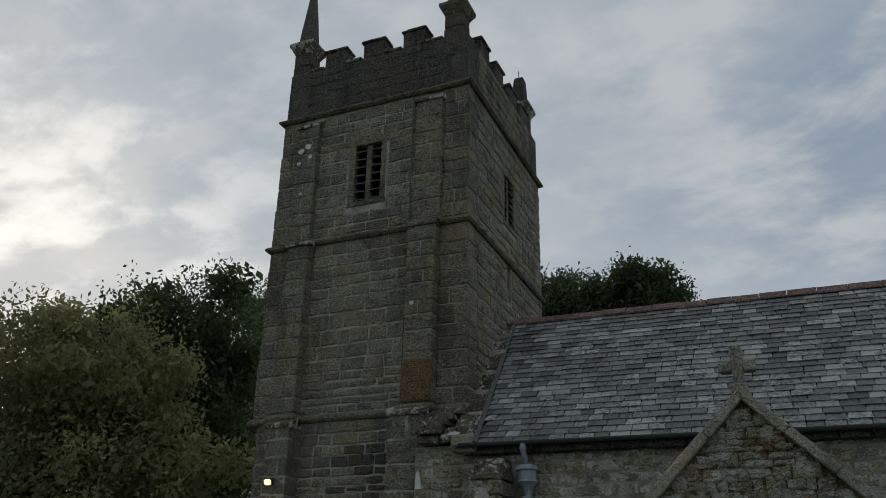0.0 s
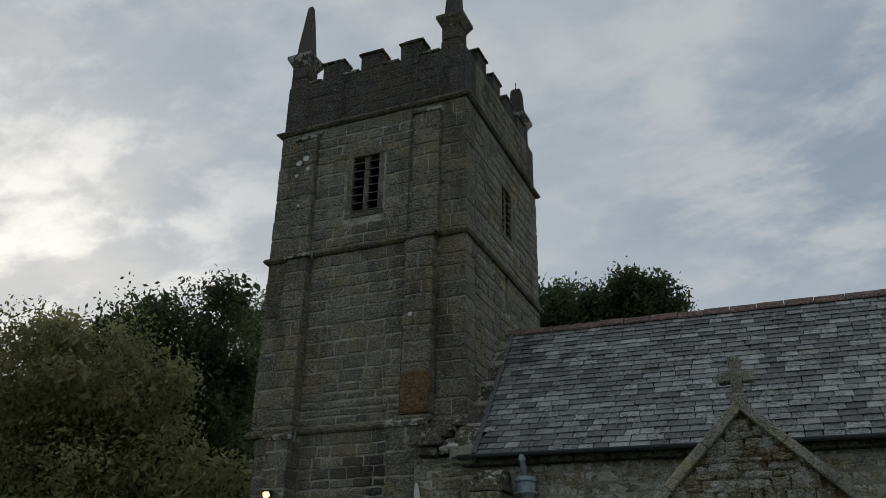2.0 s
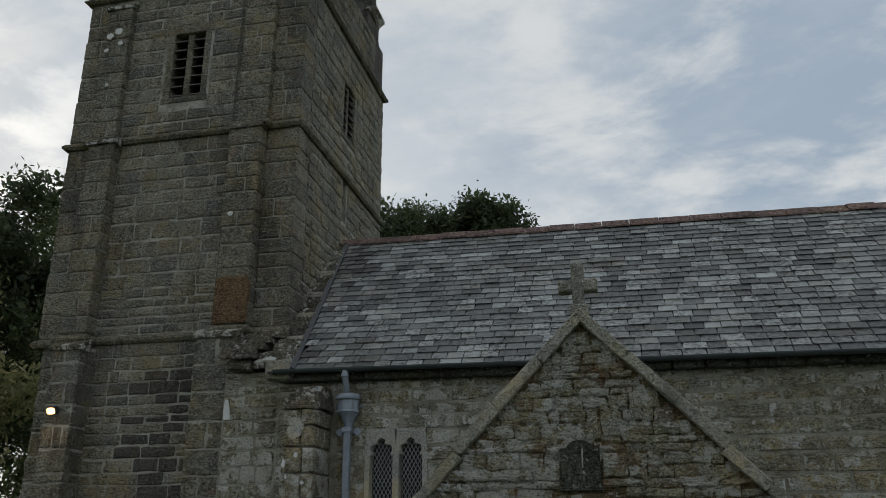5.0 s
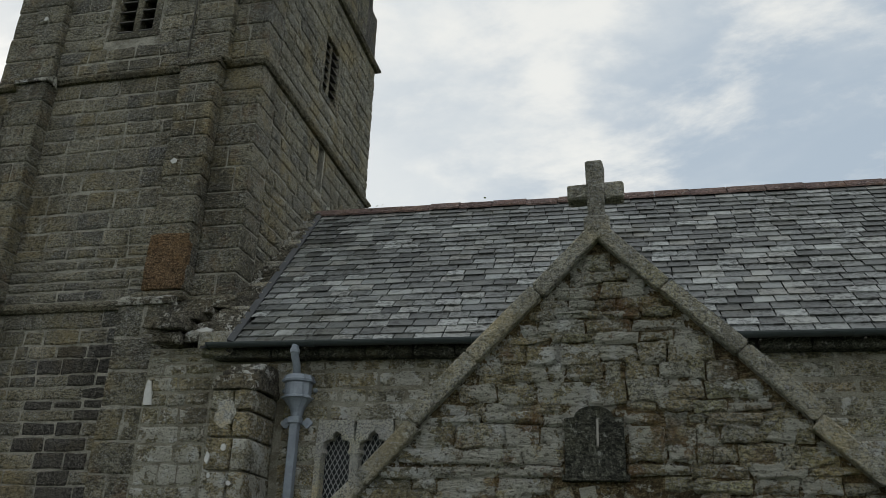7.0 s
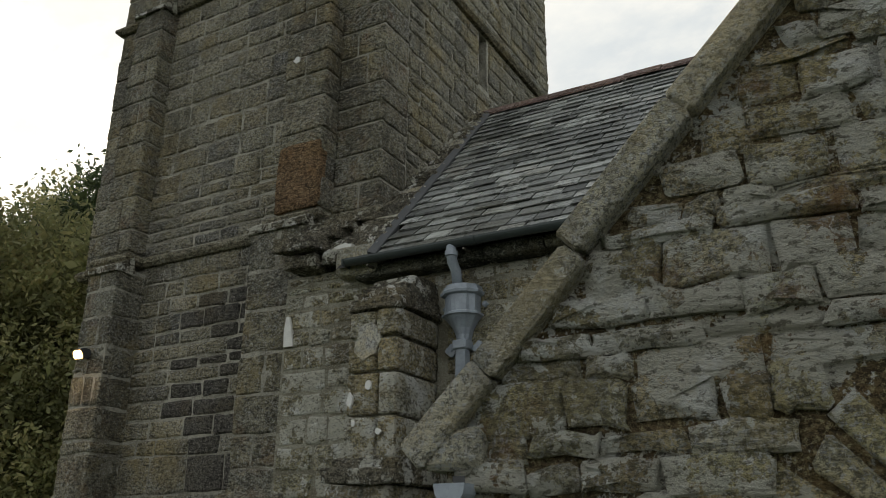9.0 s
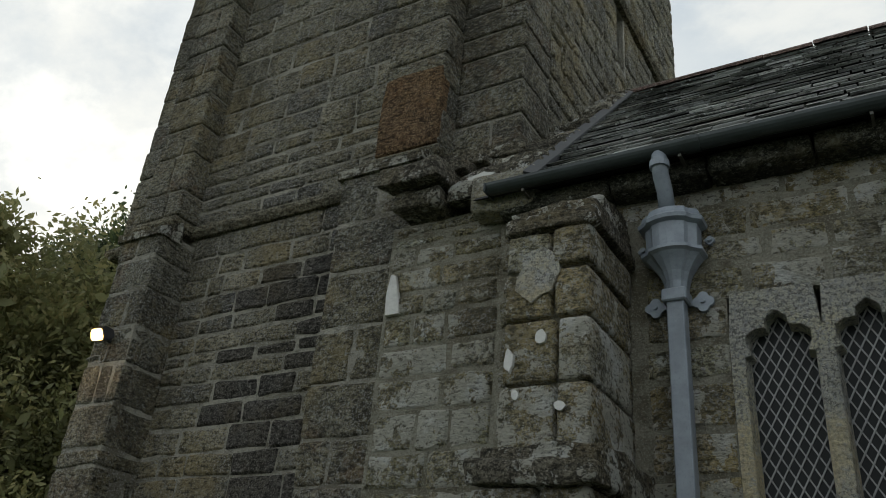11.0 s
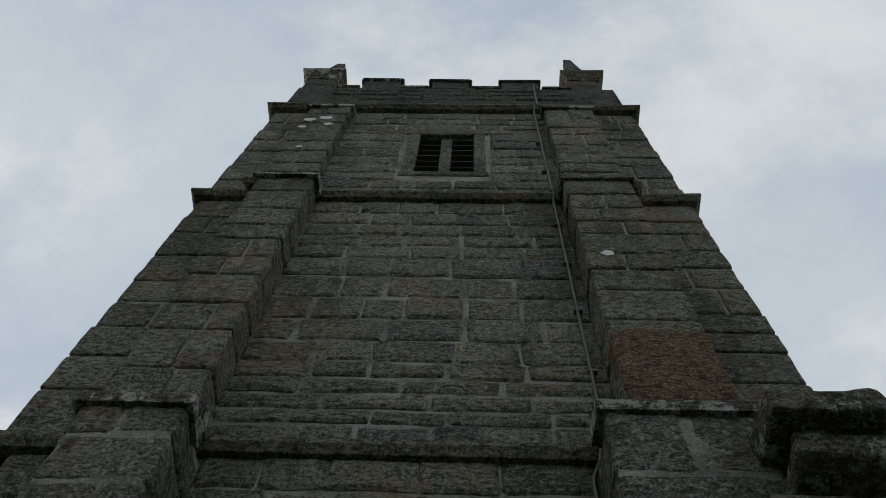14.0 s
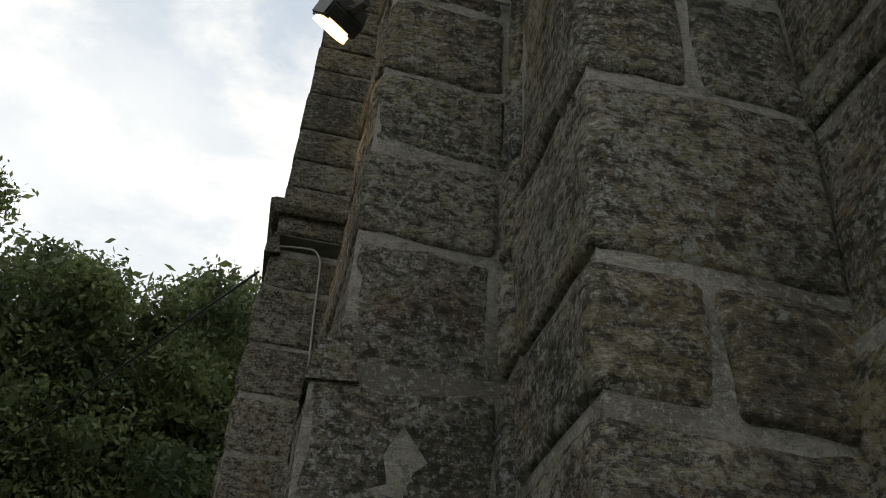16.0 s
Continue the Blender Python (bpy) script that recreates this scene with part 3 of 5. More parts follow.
def pinnacle(cx, cy, tip, label):
    """Square shaft, moulded cap and tapering spirelet."""
    base = new("pinnacle")
    base.location = (cx * U, cy * U, Z3 * U)
    tagged(base, label, "pinnacle", "tower corner pinnacles")
    inv = Matrix.Translation((-cx * U, -cy * U, -Z3 * U))
    def piece(name, rows, mat):
        bm = bmesh.new()
        last = None
        for z, h in rows:
            ring = [bm.verts.new((cx + sx * h + rng.uniform(-0.006, 0.006), cy + sy * h + rng.uniform(-0.006, 0.006), z)) for sx, sy in ((-1, -1), (1, -1), (1, 1), (-1, 1))]
            if last:
                for k in range(4):
                    bm.faces.new((last[k], last[(k + 1) % 4], ring[(k + 1) % 4], ring[k]))
            else:
                bm.faces.new(ring[::-1])
            last = ring
        bm.faces.new(last)
        ob = part(name, bm, mat, base)
        ob.matrix_parent_inverse = inv
    for z0, z1 in zip((Z3 + 0.02, 11.34, 11.66, 12.05, 12.38), (11.33, 11.65, 12.04, 12.37, 12.73)):
        h = 0.222 - 0.012 * (z1 - Z3)
        ob = part("shaft_stone", boulder(cx - h, cx + h, cy - h, cy + h, z0, z1, 4, 0.03, 0.014), granite_black, base, smooth=True)
        ob.matrix_parent_inverse = inv
    piece("cap", [(12.72, 0.205), (12.80, 0.24), (12.90, 0.295), (12.98, 0.295), (13.02, 0.25), (13.08, 0.19)], cap_stone)
    top = 0.055 if tip > 14 else 0.12
    piece("spirelet", [(13.06, 0.16), (13.35, 0.14), (13.35 + 0.5 * (tip - 13.35), 0.5 * (0.14 + top)), (tip - 0.05, top), (tip, top * 0.7)], granite_black)
    return base


pinnacle(-8.28, YS + 0.21, 14.50, "tall dark granite corner pinnacle, tapering and worn")
pinnacle(-4.71, YS + 0.21, 14.90, "tall dark granite corner pinnacle beside the battlements")
ne = pinnacle(-4.66, YN - 0.31, 13.85, "broken granite corner pinnacle with an iron rod")
rod = part("iron_rod", tube(bmesh.new(), [(-4.68, YN - 0.31, 13.8), (-4.68, YN - 0.31, 14.1)], 0.012, 6), iron, ne)
rod.matrix_parent_inverse = Matrix.Translation((4.66 * U, -(YN - 0.31) * U, -Z3 * U))
pinnacle(-8.22, YN - 0.31, 14.34, "tall dark granite corner pinnacle at the back of the tower")

# ---- buttresses ----
# stage: z0, z1, x0, x1, front
SL = [(0.0, 1.97, -7.96, -7.42, 11.26), (1.97, 4.44, -7.91, -7.455, 11.36), (4.70, 7.93, -7.99, -7.52, 11.51), (8.10, 10.66, -8.06, -7.60, 11.62)]
SR = [(0.0, 1.97, -5.66, -4.93, 11.28), (1.97, 4.50, -5.61, -4.95, 11.39), (4.70, 7.93, -5.44, -4.91, 11.51), (8.10, 10.66, -5.40, -4.87, 11.62)]
WS = [(0.0, 2.06, 12.23, 13.00, -8.80), (2.06, 4.50, 12.27, 12.95, -8.75), (4.70, 7.93, 12.32, 12.94, -8.66), (8.10, 10.66, 12.36, 12.92, -8.58)]
WN = [(0.0, 2.06, 15.03, 15.70, -9.16), (2.06, 4.24, 15.06, 15.66, -9.13), (4.40, 7.93, 15.08, 15.64, -9.12), (8.10, 10.66, 15.10, 15.6, -9.06)]
BUTT_COURSES = [1.97, 2.49, 2.62, 2.97, 3.29, 3.60, 3.92, 4.22, 4.44]
BUTT_SPLITS = [[], [], [], [-7.72, -7.57], [], [-7.62], [], [-7.70]]


NEAR = dict(cuts=9, cut=0.03, jit=0.012, warp=0.022)


def buttress(stages, face, label, special=None, levels2=None, splits2=None):
    core = bmesh.new()
    for k, (z0, z1, a, c, front) in enumerate(stages):
        d = 0.008 if k < 2 else 0.014
        if face == "s":
            box(core, a + d, c - d, front + d, YS + 0.1, z0, z1 + 0.03)
        else:
            box(core, front + d, XW + 0.2, a + d, c - d, z0, z1 + 0.03)
    ob = part("buttress", core, mortar, None, label, "structure", "buttress")
    for k, (z0, z1, a, c, front) in enumerate(stages):
        lv = [z for z in levels2] if (k == 1 and levels2) else courses(z0, z1, 0.24, 0.42)
        if face == "s":
            blocks(ob, a, c, front, YS + 0.02, lv, granite_butt, "s", special=special, splits=splits2 if k == 1 else None, **(NEAR if k < 2 else {}))
        else:
            blocks(ob, front, XW + 0.12, a, c, lv, granite_butt, "w", **(NEAR if k < 2 else {}))
        # sloping weathering on top of each stage
        nxt = stages[k + 1][4] if k < 3 else (YS if face == "s" else XW)
        o = 0.035 if k else 0.0
        h = 0.06 if k in (0,) else 0.10
        bm = bmesh.new()
        pts = [(front - o, z1 - 0.03), (front - o, z1 + 0.03), (nxt + 0.02, z1 + 0.06 + h), (nxt + 0.06, z1 - 0.03)]
        prism(bm, pts, "x" if face == "s" else "y", a - o, c + o)
        for v in bm.verts:
            v.co += Vector([rng.uniform(-0.006, 0.006) for _ in range(3)])
        part("weathering", bm, cap_stone if k else granite_butt, ob)
    return ob


bl = buttress(SL, "s", "massive stepped granite buttress with a lit lamp", levels2=BUTT_COURSES, splits2=BUTT_SPLITS)
br = buttress(SR, "s", "stepped granite buttress with one large rust-orange stone", special=lambda z: None)
buttress(WS, "w", "stepped granite buttress near the tower corner, lichen-spotted")
buttress(WN, "w", "stepped granite buttress with a cable down its side")
# the rust-stained stone on the buttress
part("stone", boulder(-5.445, -4.905, 11.486, 11.62, 4.70, 5.43, 6, 0.035, 0.01), orange_stone, br, "rust-orange stained granite block", smooth=True)


def blotch(parent, centre, normal_axis, w, h, mat, label, name="lichen_patch", thick=0.012, seed=1):
    r = random.Random(seed)
    bm = bmesh.new()
    pts = []
    for k in range(14):
        a = 2 * math.pi * k / 14
        s = r.uniform(0.75, 1.1)
        pts.append((0.5 * w * s * math.cos(a), 0.5 * h * s * math.sin(a)))
    if normal_axis == "y":
        prism(bm, [(centre[0] + p, centre[2] + q) for p, q in pts], "y", centre[1] - thick, centre[1] + 0.03)
    else:
        prism(bm, [(centre[1] + p, centre[2] + q) for p, q in pts], "x", centre[0] - thick, centre[0] + 0.03)
    return part(name, bm, mat, parent, label)


blotch(br, (-5.30, 11.505, 6.44), "y", 0.10, 0.085, lime_patch, "round white lichen spot", seed=3)
for k, (px, pz, s) in enumerate(((-7.96, 10.08, 0.13), (-7.80, 10.16, 0.15), (-7.74, 9.92, 0.10), (-8.0, 9.8, 0.09), (-7.89, 9.1, 0.07))):
    blotch(bl, (px, 11.615, pz), "y", s, s, lime_patch, "pale lichen spot", seed=20 + k)

# ---- string courses ----
def outline(k):
    sl, sr, ws, wn = SL[k], SR[k], WS[k], WN[k]
    return [(XW, YS), (sl[2], YS), (sl[2], sl[4]), (sl[3], sl[4]), (sl[3], YS), (sr[2], YS), (sr[2], sr[4]), (sr[3], sr[4]), (sr[3], YS), (XE, YS),
            (XE, YN), (XW, YN), (XW, wn[3]), (wn[4], wn[3]), (wn[4], wn[2]), (XW, wn[2]), (XW, ws[3]), (ws[4], ws[3]), (ws[4], ws[2]), (XW, ws[2])]


def moulding(z, out, h):
    return [(-0.03, z - h), (out * 0.55, z - h), (out, z - h * 0.45), (out, z), (out * 0.6, z + h * 0.5), (-0.03, z + h)]


string_course("string_course", outline(2), moulding(Z1, 0.075, 0.075), string_stone, "weathered granite string course round the tower")
string_course("string_course", outline(3), moulding(Z2, 0.085, 0.075), string_stone, "weathered granite string course below the belfry")
string_course("string_course", [(XW, YS), (XE, YS), (XE, YN), (XW, YN)], moulding(Z3 + 0.03, 0.10, 0.07), string_stone, "dark moulded cornice below the battlements")

# ---- belfry openings with louvres ----
def belfry(name, along, p0, p1, z0, z1, plane, inward, label):
    """Two lights, a mullion and sloping slate louvres in a squared opening."""
    base = new(name)
    tagged(base, label, "window", kind="structure")
    def put_box(nm, a, c, d0, d1, e0, e1, mat, bev=0.012):
        if along == "x":
            bm = slab(a, c, min(plane + d0 * inward, plane + d1 * inward), max(plane + d0 * inward, plane + d1 * inward), e0, e1, bevel=bev)
        else:
            bm = slab(min(plane + d0 * inward, plane + d1 * inward), max(plane + d0 * inward, plane + d1 * inward), a, c, e0, e1, bevel=bev)
        part(nm, bm, mat, base)
    mid = (p0 + p1) / 2
    put_box("mullion", mid - 0.06, mid + 0.06, 0.04, 0.22, z0, z1, string_stone)
    put_box("jamb", p0 - 0.10, p0 + 0.02, -0.006, 0.3, z0, z1, granite_butt)
    put_box("jamb", p1 - 0.02, p1 + 0.10, -0.006, 0.3, z0, z1, granite_butt)
    put_box("window_sill", p0 - 0.12, p1 + 0.12, -0.012, 0.3, z0 - 0.10, z0 + 0.01, granite_butt)
    put_box("lintel", p0 - 0.14, p1 + 0.14, -0.012, 0.3, z1 - 0.02, z1 + 0.16, granite_butt)
    put_box("boarding", p0, p1, 0.40, 0.44, z0, z1, dark_wood, 0)
    for a, c in ((p0 + 0.02, mid - 0.06), (mid + 0.06, p1 - 0.02)):
        for k in range(7):
            z = z0 + 0.04 + k * (z1 - z0 - 0.02) / 7
            bm = bmesh.new()
            pts = [(0.02, z), (0.025, z + 0.022), (0.36, z + 0.20), (0.36, z + 0.175)]
            if along == "x":
                prism(bm, [(plane + q * inward, h) for q, h in pts], "x", a, c)
            else:
                prism(bm, [(plane + q * inward, h) for q, h in pts], "y", a, c)
            part("louvre", bm, louvre_slate, base)


belfry("window_1", "x", *BELL, YS, 1, "two-light belfry opening with sloping slate louvres")
belfry("window_2", "y", *BELL_E, XE, -1, "louvred belfry opening in the tower side above the roof")
bm = slab(XE - 0.35, XE - 0.25, SLIT[0], SLIT[1], SLIT[2], SLIT[3])
part("window_3", bm, dark_wood, None, "narrow boarded slit window in the tower wall", "structure", "window")

# ---- nave ----
NW = 11.35
WIN = (-2.985, -2.155, 1.75, 3.075)
WIN2 = (3.335, 4.165, 1.75, 3.075)
bm = bmesh.new()
box(bm, -5.05, 8.0, NW, NW + 0.38, 0, WIN[2])
box(bm, -5.05, WIN[0], NW, NW + 0.38, WIN[2], WIN[3])
box(bm, WIN[1], WIN2[0], NW, NW + 0.38, WIN[2], WIN[3])
box(bm, WIN2[1], 8.0, NW, NW + 0.38, WIN[2], WIN[3])
box(bm, -5.05, 8.0, NW, NW + 0.38, WIN[3], 3.80)
box(bm, -5.05, -4.27, NW, NW + 0.3, 3.80, 3.92)
nave = wall("wall_nave_south", bm, render_mortar, "lichen-covered granite nave wall under the eaves")
wall("wall_nave_east", slab(7.6, 8.0, NW + 0.38, 16.2, 0, 6.4), render_mortar, "plain nave end wall")
wall("wall_nave_north", slab(-4.2, 8.0, 16.2, 16.66, 0, 3.8), render_mortar, "plain nave back wall")
wall("floor", slab(-4.2, 7.6, NW + 0.38, 16.2, -0.05, 0.02), concrete, "stone nave floor", "floor")

SAG = 0.012
# nave roof: deck, slates, ridge
EY, EZ, RY, RZ = 11.12, 3.87, 13.97, 6.74
SLOPE = math.hypot(RY - EY, RZ - EZ)
ay, az = (RY - EY) / SLOPE, (RZ - EZ) / SLOPE
bm = bmesh.new()
prism(bm, [(EY, EZ - 0.03), (RY, RZ - 0.03), (2 * RY - EY, EZ - 0.03), (2 * RY - EY, EZ - 0.12), (RY, RZ - 0.14), (EY + 0.26, EZ + 0.10)], "x", -4.345, 8.1)
roof = wall("roof_nave", bm, dark_wood, "old grey slate nave roof, patched and lichen-stained", "roof")


def slate_piece(x0, x1, s, r):
    """One slate, its tail lying on the course below."""
    ln, th = 0.29, r.uniform(0.010, 0.016)
    lift0, lift1 = 0.033 + r.uniform(-0.004, 0.006), 0.002
    verts = []
    for up in (0.0, 1.0):
        for (x, q) in ((x0, 0.0), (x1, 0.0), (x1, ln), (x0, ln)):
            d = s + q + (r.uniform(-0.006, 0.006) if q == 0 else 0)
            h = (lift0 if q == 0 else lift1) + up * th
            verts.append((x + r.uniform(-0.002, 0.002), EY + ay * d - az * h, EZ + az * d + ay * h))
    faces = [(4, 5, 6, 7), (0, 1, 5, 4), (1, 2, 6, 5), (3, 0, 4, 7)]
    return verts, faces


r = random.Random(11)
rest_v, rest_f = [], []
ROWS_OF_SLATE = 25
for i in range(ROWS_OF_SLATE):
    s = -0.05 + i * (SLOPE - 0.12) / ROWS_OF_SLATE
    xw = -3.93 - 0.27 * s / SLOPE
    x = xw - (0.12 if i % 2 else 0.0) + r.uniform(-0.03, 0.03)
    while x < 7.9:
        w = r.uniform(0.20, 0.30)
        a, c = max(x, xw) + 0.007, x + w - 0.007
        if c - a > 0.05:
            v, f = slate_piece(a, c, s, r)
            if c < -0.9:
                link("slate", v, f, slate, roof)
            else:
                n = len(rest_v)
                rest_v += v
                rest_f += [tuple(k + n for k in t) for t in f]
        x += w
link("slating", rest_v, rest_f, slate_far, roof, kind="stuff")
x = -4.335
while x < 7.9:
    w = r.uniform(0.42, 0.5)
    z = RZ + r.uniform(-0.01, 0.012)
    bm = bmesh.new()
    prism(bm, [(RY - 0.17, z - 0.10), (RY - 0.165, z - 0.07), (RY - 0.03, z + 0.06), (RY + 0.03, z + 0.06), (RY + 0.165, z - 0.07), (RY + 0.17, z - 0.10), (RY, z + 0.02)], "x", x, x + w - 0.012)
    part("ridge_tile", bm, ridge_clay, roof)
    x += w
x = -4.2
while x < 7.9:
    w = r.uniform(0.4, 0.7)
    part("eaves_stone", boulder(x, x + w - 0.01, 11.19, 11.55, 3.74, 3.86, 3, 0.02, 0.01), plaque_slate, roof, smooth=True)
    x += w
# lead soaker and mortar fillet where the roof meets the tower
bm = bmesh.new()
for (x_a, x_b, off, th) in ((-4.27, -3.92, 0.03, 0.03),):
    v = []
    for s, xa, xb in ((-0.02, -3.985, -3.92), (SLOPE - 0.1, -4.25, -4.19)):
        for x, h in ((xa, 0.02), (xb, 0.02), (xb, 0.055), (xa, 0.085)):
            v.append(bm.verts.new((x, EY + ay * s - az * h, EZ + az * s + ay * h)))
    for k in range(4):
        bm.faces.new((v[k], v[(k + 1) % 4], v[4 + (k + 1) % 4], v[4 + k]))
    bm.faces.new(v[:4][::-1]), bm.faces.new(v[4:])
part("flashing", bm, lead, roof, "dark lead flashing against the tower")
for k in range(24):
    s = 0.10 + k * 0.16
    verge = -3.985 - 0.255 * s / SLOPE
    z = EZ + az * s
    bm = boulder(-4.40, verge + 0.02, EY + ay * s - 0.02, EY + ay * s + r.uniform(0.12, 0.17), z - 0.16, z + r.uniform(0.10, 0.17), 3, 0.03, 0.02)
    part("fillet_stone", bm, cap_stone if k % 4 else coping_stone, roof, smooth=True)
SAG = 0.0

# weathered cap where the nave wall meets the tower buttress
cap = new("wall_cap")
tagged(cap, "weathered stone capping slabs with white lichen", "capping", kind="structure")
for k, (x0, x1, y0, y1, z0, z1, t) in enumerate(((-5.06, -4.60, 11.06, 11.70, 4.05, 4.19, 0.24), (-5.00, -4.64, 11.16, 11.70, 3.93, 4.05, 0.05), (-5.02, -4.52, 11.28, 11.78, 4.22, 4.31, 0.2), (-5.00, -4.45, 11.40, 11.78, 4.34, 4.42, 0.15),
                                                 (-4.62, -4.22, 11.22, 11.80, 3.95, 4.05, 0.3), (-4.56, -4.22, 11.28, 11.80, 4.06, 4.15, 0.3), (-4.40, -4.20, 11.40, 11.80, 4.22, 4.32, 0.2), (-4.95, -4.30, 11.52, 11.80, 4.45, 4.54, 0.1))):
    bm = boulder(x0, x1, y0, y1 + 0.1, z0, z1 + 0.02, 7, 0.03, 0.022, 0.05)
    for v in bm.verts:
        v.co.z += t * (v.co.y - y0)
    part("slab", bm, cap_stone, cap, smooth=True)
blotch(cap, (-4.36, 11.23, 4.07), "y", 0.2, 0.09, lime_patch, "bright white lichen on the slab", seed=8)

# nave pier
pier = part("nave_buttress", slab(-3.86, -3.51, 10.80, NW + 0.05, 0, 3.32), render_mortar, None, "small lichened granite buttress against the nave", "structure", "buttress")
blocks(pier, -3.90, -3.47, 10.75, NW, [2.18, 2.5, 2.82, 3.08, 3.30], nave_stone, "s", two=0.8)
blocks(pier, -3.95, -3.42, 10.62, NW, [0.0, 0.4, 0.8, 1.2, 1.6, 2.02], nave_stone, "s", two=0.8)
for z0, z1, y0, d in ((2.02, 2.12, 10.58, 0.0), (2.10, 2.2, 10.66, 0.01), (3.30, 3.38, 10.72, 0.0), (3.37, 3.45, 10.78, 0.02), (3.44, 3.53, 10.9, 0.03), (3.52, 3.62, 11.02, 0.04)):
    wide = 0.05 if z0 < 3 else 0.0
    bm = boulder(-3.93 + d - wide, -3.43 - d + wide, y0, NW + 0.05, z0, z1 + 0.012, 8, 0.022, 0.022, 0.03)
    part("capping", bm, cap_stone, pier, smooth=True)
blotch(pier, (-3.73, 10.748, 3.05), "y", 0.24, 0.28, white_stone, "pale stone face", "pale_patch", 0.008, seed=5)
for k, (px, pz, w, h) in enumerate(((-3.86, 2.62, 0.05, 0.12), (-3.70, 2.72, 0.06, 0.07), (-3.6, 2.38, 0.06, 0.05), (-3.82, 2.45, 0.04, 0.05))):
    blotch(pier, (px, 10.742, pz), "y", w, h, lime_patch, "white lichen spot", seed=40 + k)
bm = bmesh.new()
prism(bm, [(-5.03, 3.28), (-4.93, 3.28), (-4.95, 3.40), (-4.985, 3.55), (-5.02, 3.56), (-5.04, 3.42)], "y", NW - 0.034, NW + 0.02)
part("lime_patch", bm, lime_patch, nave, "white lime patch")

# gutter, downpipe and hopper
SAG = 0.014
gutter = new("gutter")
tagged(gutter, "dark half-round eaves gutter with jointed lengths", "gutter")
def half_round(name, x0, x1, radius, lip):
    bm = bmesh.new()
    gy, gz = 11.09, 3.885
    pts = [(gy + radius * math.cos(a), gz + radius * math.sin(a)) for a in [math.pi + math.pi * k / 10 for k in range(11)]]
    pts += [(gy + (radius - 0.012) * math.cos(a), gz + (radius - 0.012) * math.sin(a)) for a in [2 * math.pi - math.pi * k / 10 for k in range(11)]]
    prism(bm, pts, "x", x0, x1)
    return part(name, bm, gutter_paint, gutter)
edges = [-4.22, -3.02, -1.35, 0.45, 2.25, 4.05, 5.85, 7.65]
for a, c in zip(edges, edges[1:]):
    half_round("length", a, c, 0.053, 0)
    half_round("joint", c - 0.05, c + 0.03, 0.060, 0)
part("end_cap", slab(-4.228, -4.219, 11.03, 11.15, 3.825, 3.885), gutter_paint, gutter)
for k in range(13):
    x = -4.0 + 0.9 * k
    bm = slab(x - 0.008, x + 0.008, 11.08, NW, 3.805, 3.821)
    part("bracket", bm, iron, gutter)

SAG = 0.0
pipe = new("rainwater_pipe")
tagged(pipe, "blue-grey painted cast-iron downpipe with ornate hopper head", "downpipe")
PX = -3.21
HZ = 0.06
part("outlet", tube(bmesh.new(), [(PX, 11.09, 3.84), (PX, 11.09, 3.77), (PX, 11.11, 3.71), (PX, 11.17, 3.65), (PX, 11.20, 3.52)], 0.042, 12), pipe_paint, pipe, smooth=True)
part("collar", tube(bmesh.new(), [(PX, 11.09, 3.79), (PX, 11.09, 3.75)], 0.052, 12), pipe_paint, pipe)
def hopper_ring(bm, z, h, d):
    back_y = NW - 0.02
    pts = [(-1, 0), (-1, 0.55), (-0.72, 0.72), (-0.62, 0.86), (-0.3, 0.97), (0, 1.0), (0.3, 0.97), (0.62, 0.86), (0.72, 0.72), (1, 0.55), (1, 0)]
    return [bm.verts.new((PX + p * h, back_y - q * d * 0.86, z + HZ)) for p, q in pts]
def hopper_piece(name, rows):
    bm = bmesh.new()
    last = None
    for row in rows:
        ring = hopper_ring(bm, *row)
        if last:
            for k in range(len(ring)):
                j = (k + 1) % len(ring)
                bm.faces.new((last[k], last[j], ring[j], ring[k]))
        else:
            bm.faces.new(ring)
        last = ring
    bm.faces.new(last[::-1])
    part(name, bm, pipe_paint, hopper)
hopper = part("hopper", slab(PX - 0.06, PX + 0.06, NW - 0.03, NW + 0.01, 3.16, 3.46), pipe_paint, pipe)
hopper_piece("rim", [(3.405, 0.135, 0.205), (3.415, 0.165, 0.235), (3.435, 0.17, 0.24), (3.45, 0.155, 0.225), (3.485, 0.145, 0.215)])
hopper_piece("bowl", [(3.26, 0.13, 0.20), (3.41, 0.135, 0.205)])
hopper_piece("band", [(3.235, 0.14, 0.205), (3.245, 0.158, 0.228), (3.262, 0.158, 0.228), (3.27, 0.14, 0.21)])
hopper_piece("funnel", [(3.055, 0.052, 0.115), (3.10, 0.058, 0.12), (3.15, 0.075, 0.14), (3.20, 0.108, 0.175), (3.24, 0.142, 0.21)])
part("socket", slab(PX - 0.062, PX + 0.062, NW - 0.135, NW - 0.01, 3.045, 3.115, bevel=0.008), pipe_paint, pipe)
for z0, z1 in ((1.2, 3.05), (0.02, 1.2)):
    part("pipe", slab(PX - 0.043, PX + 0.043, NW - 0.115, NW - 0.03, z0, z1, bevel=0.005), pipe_paint, pipe)
part("socket", slab(PX - 0.055, PX + 0.055, NW - 0.127, NW - 0.02, 1.14, 1.22, bevel=0.008), pipe_paint, pipe)
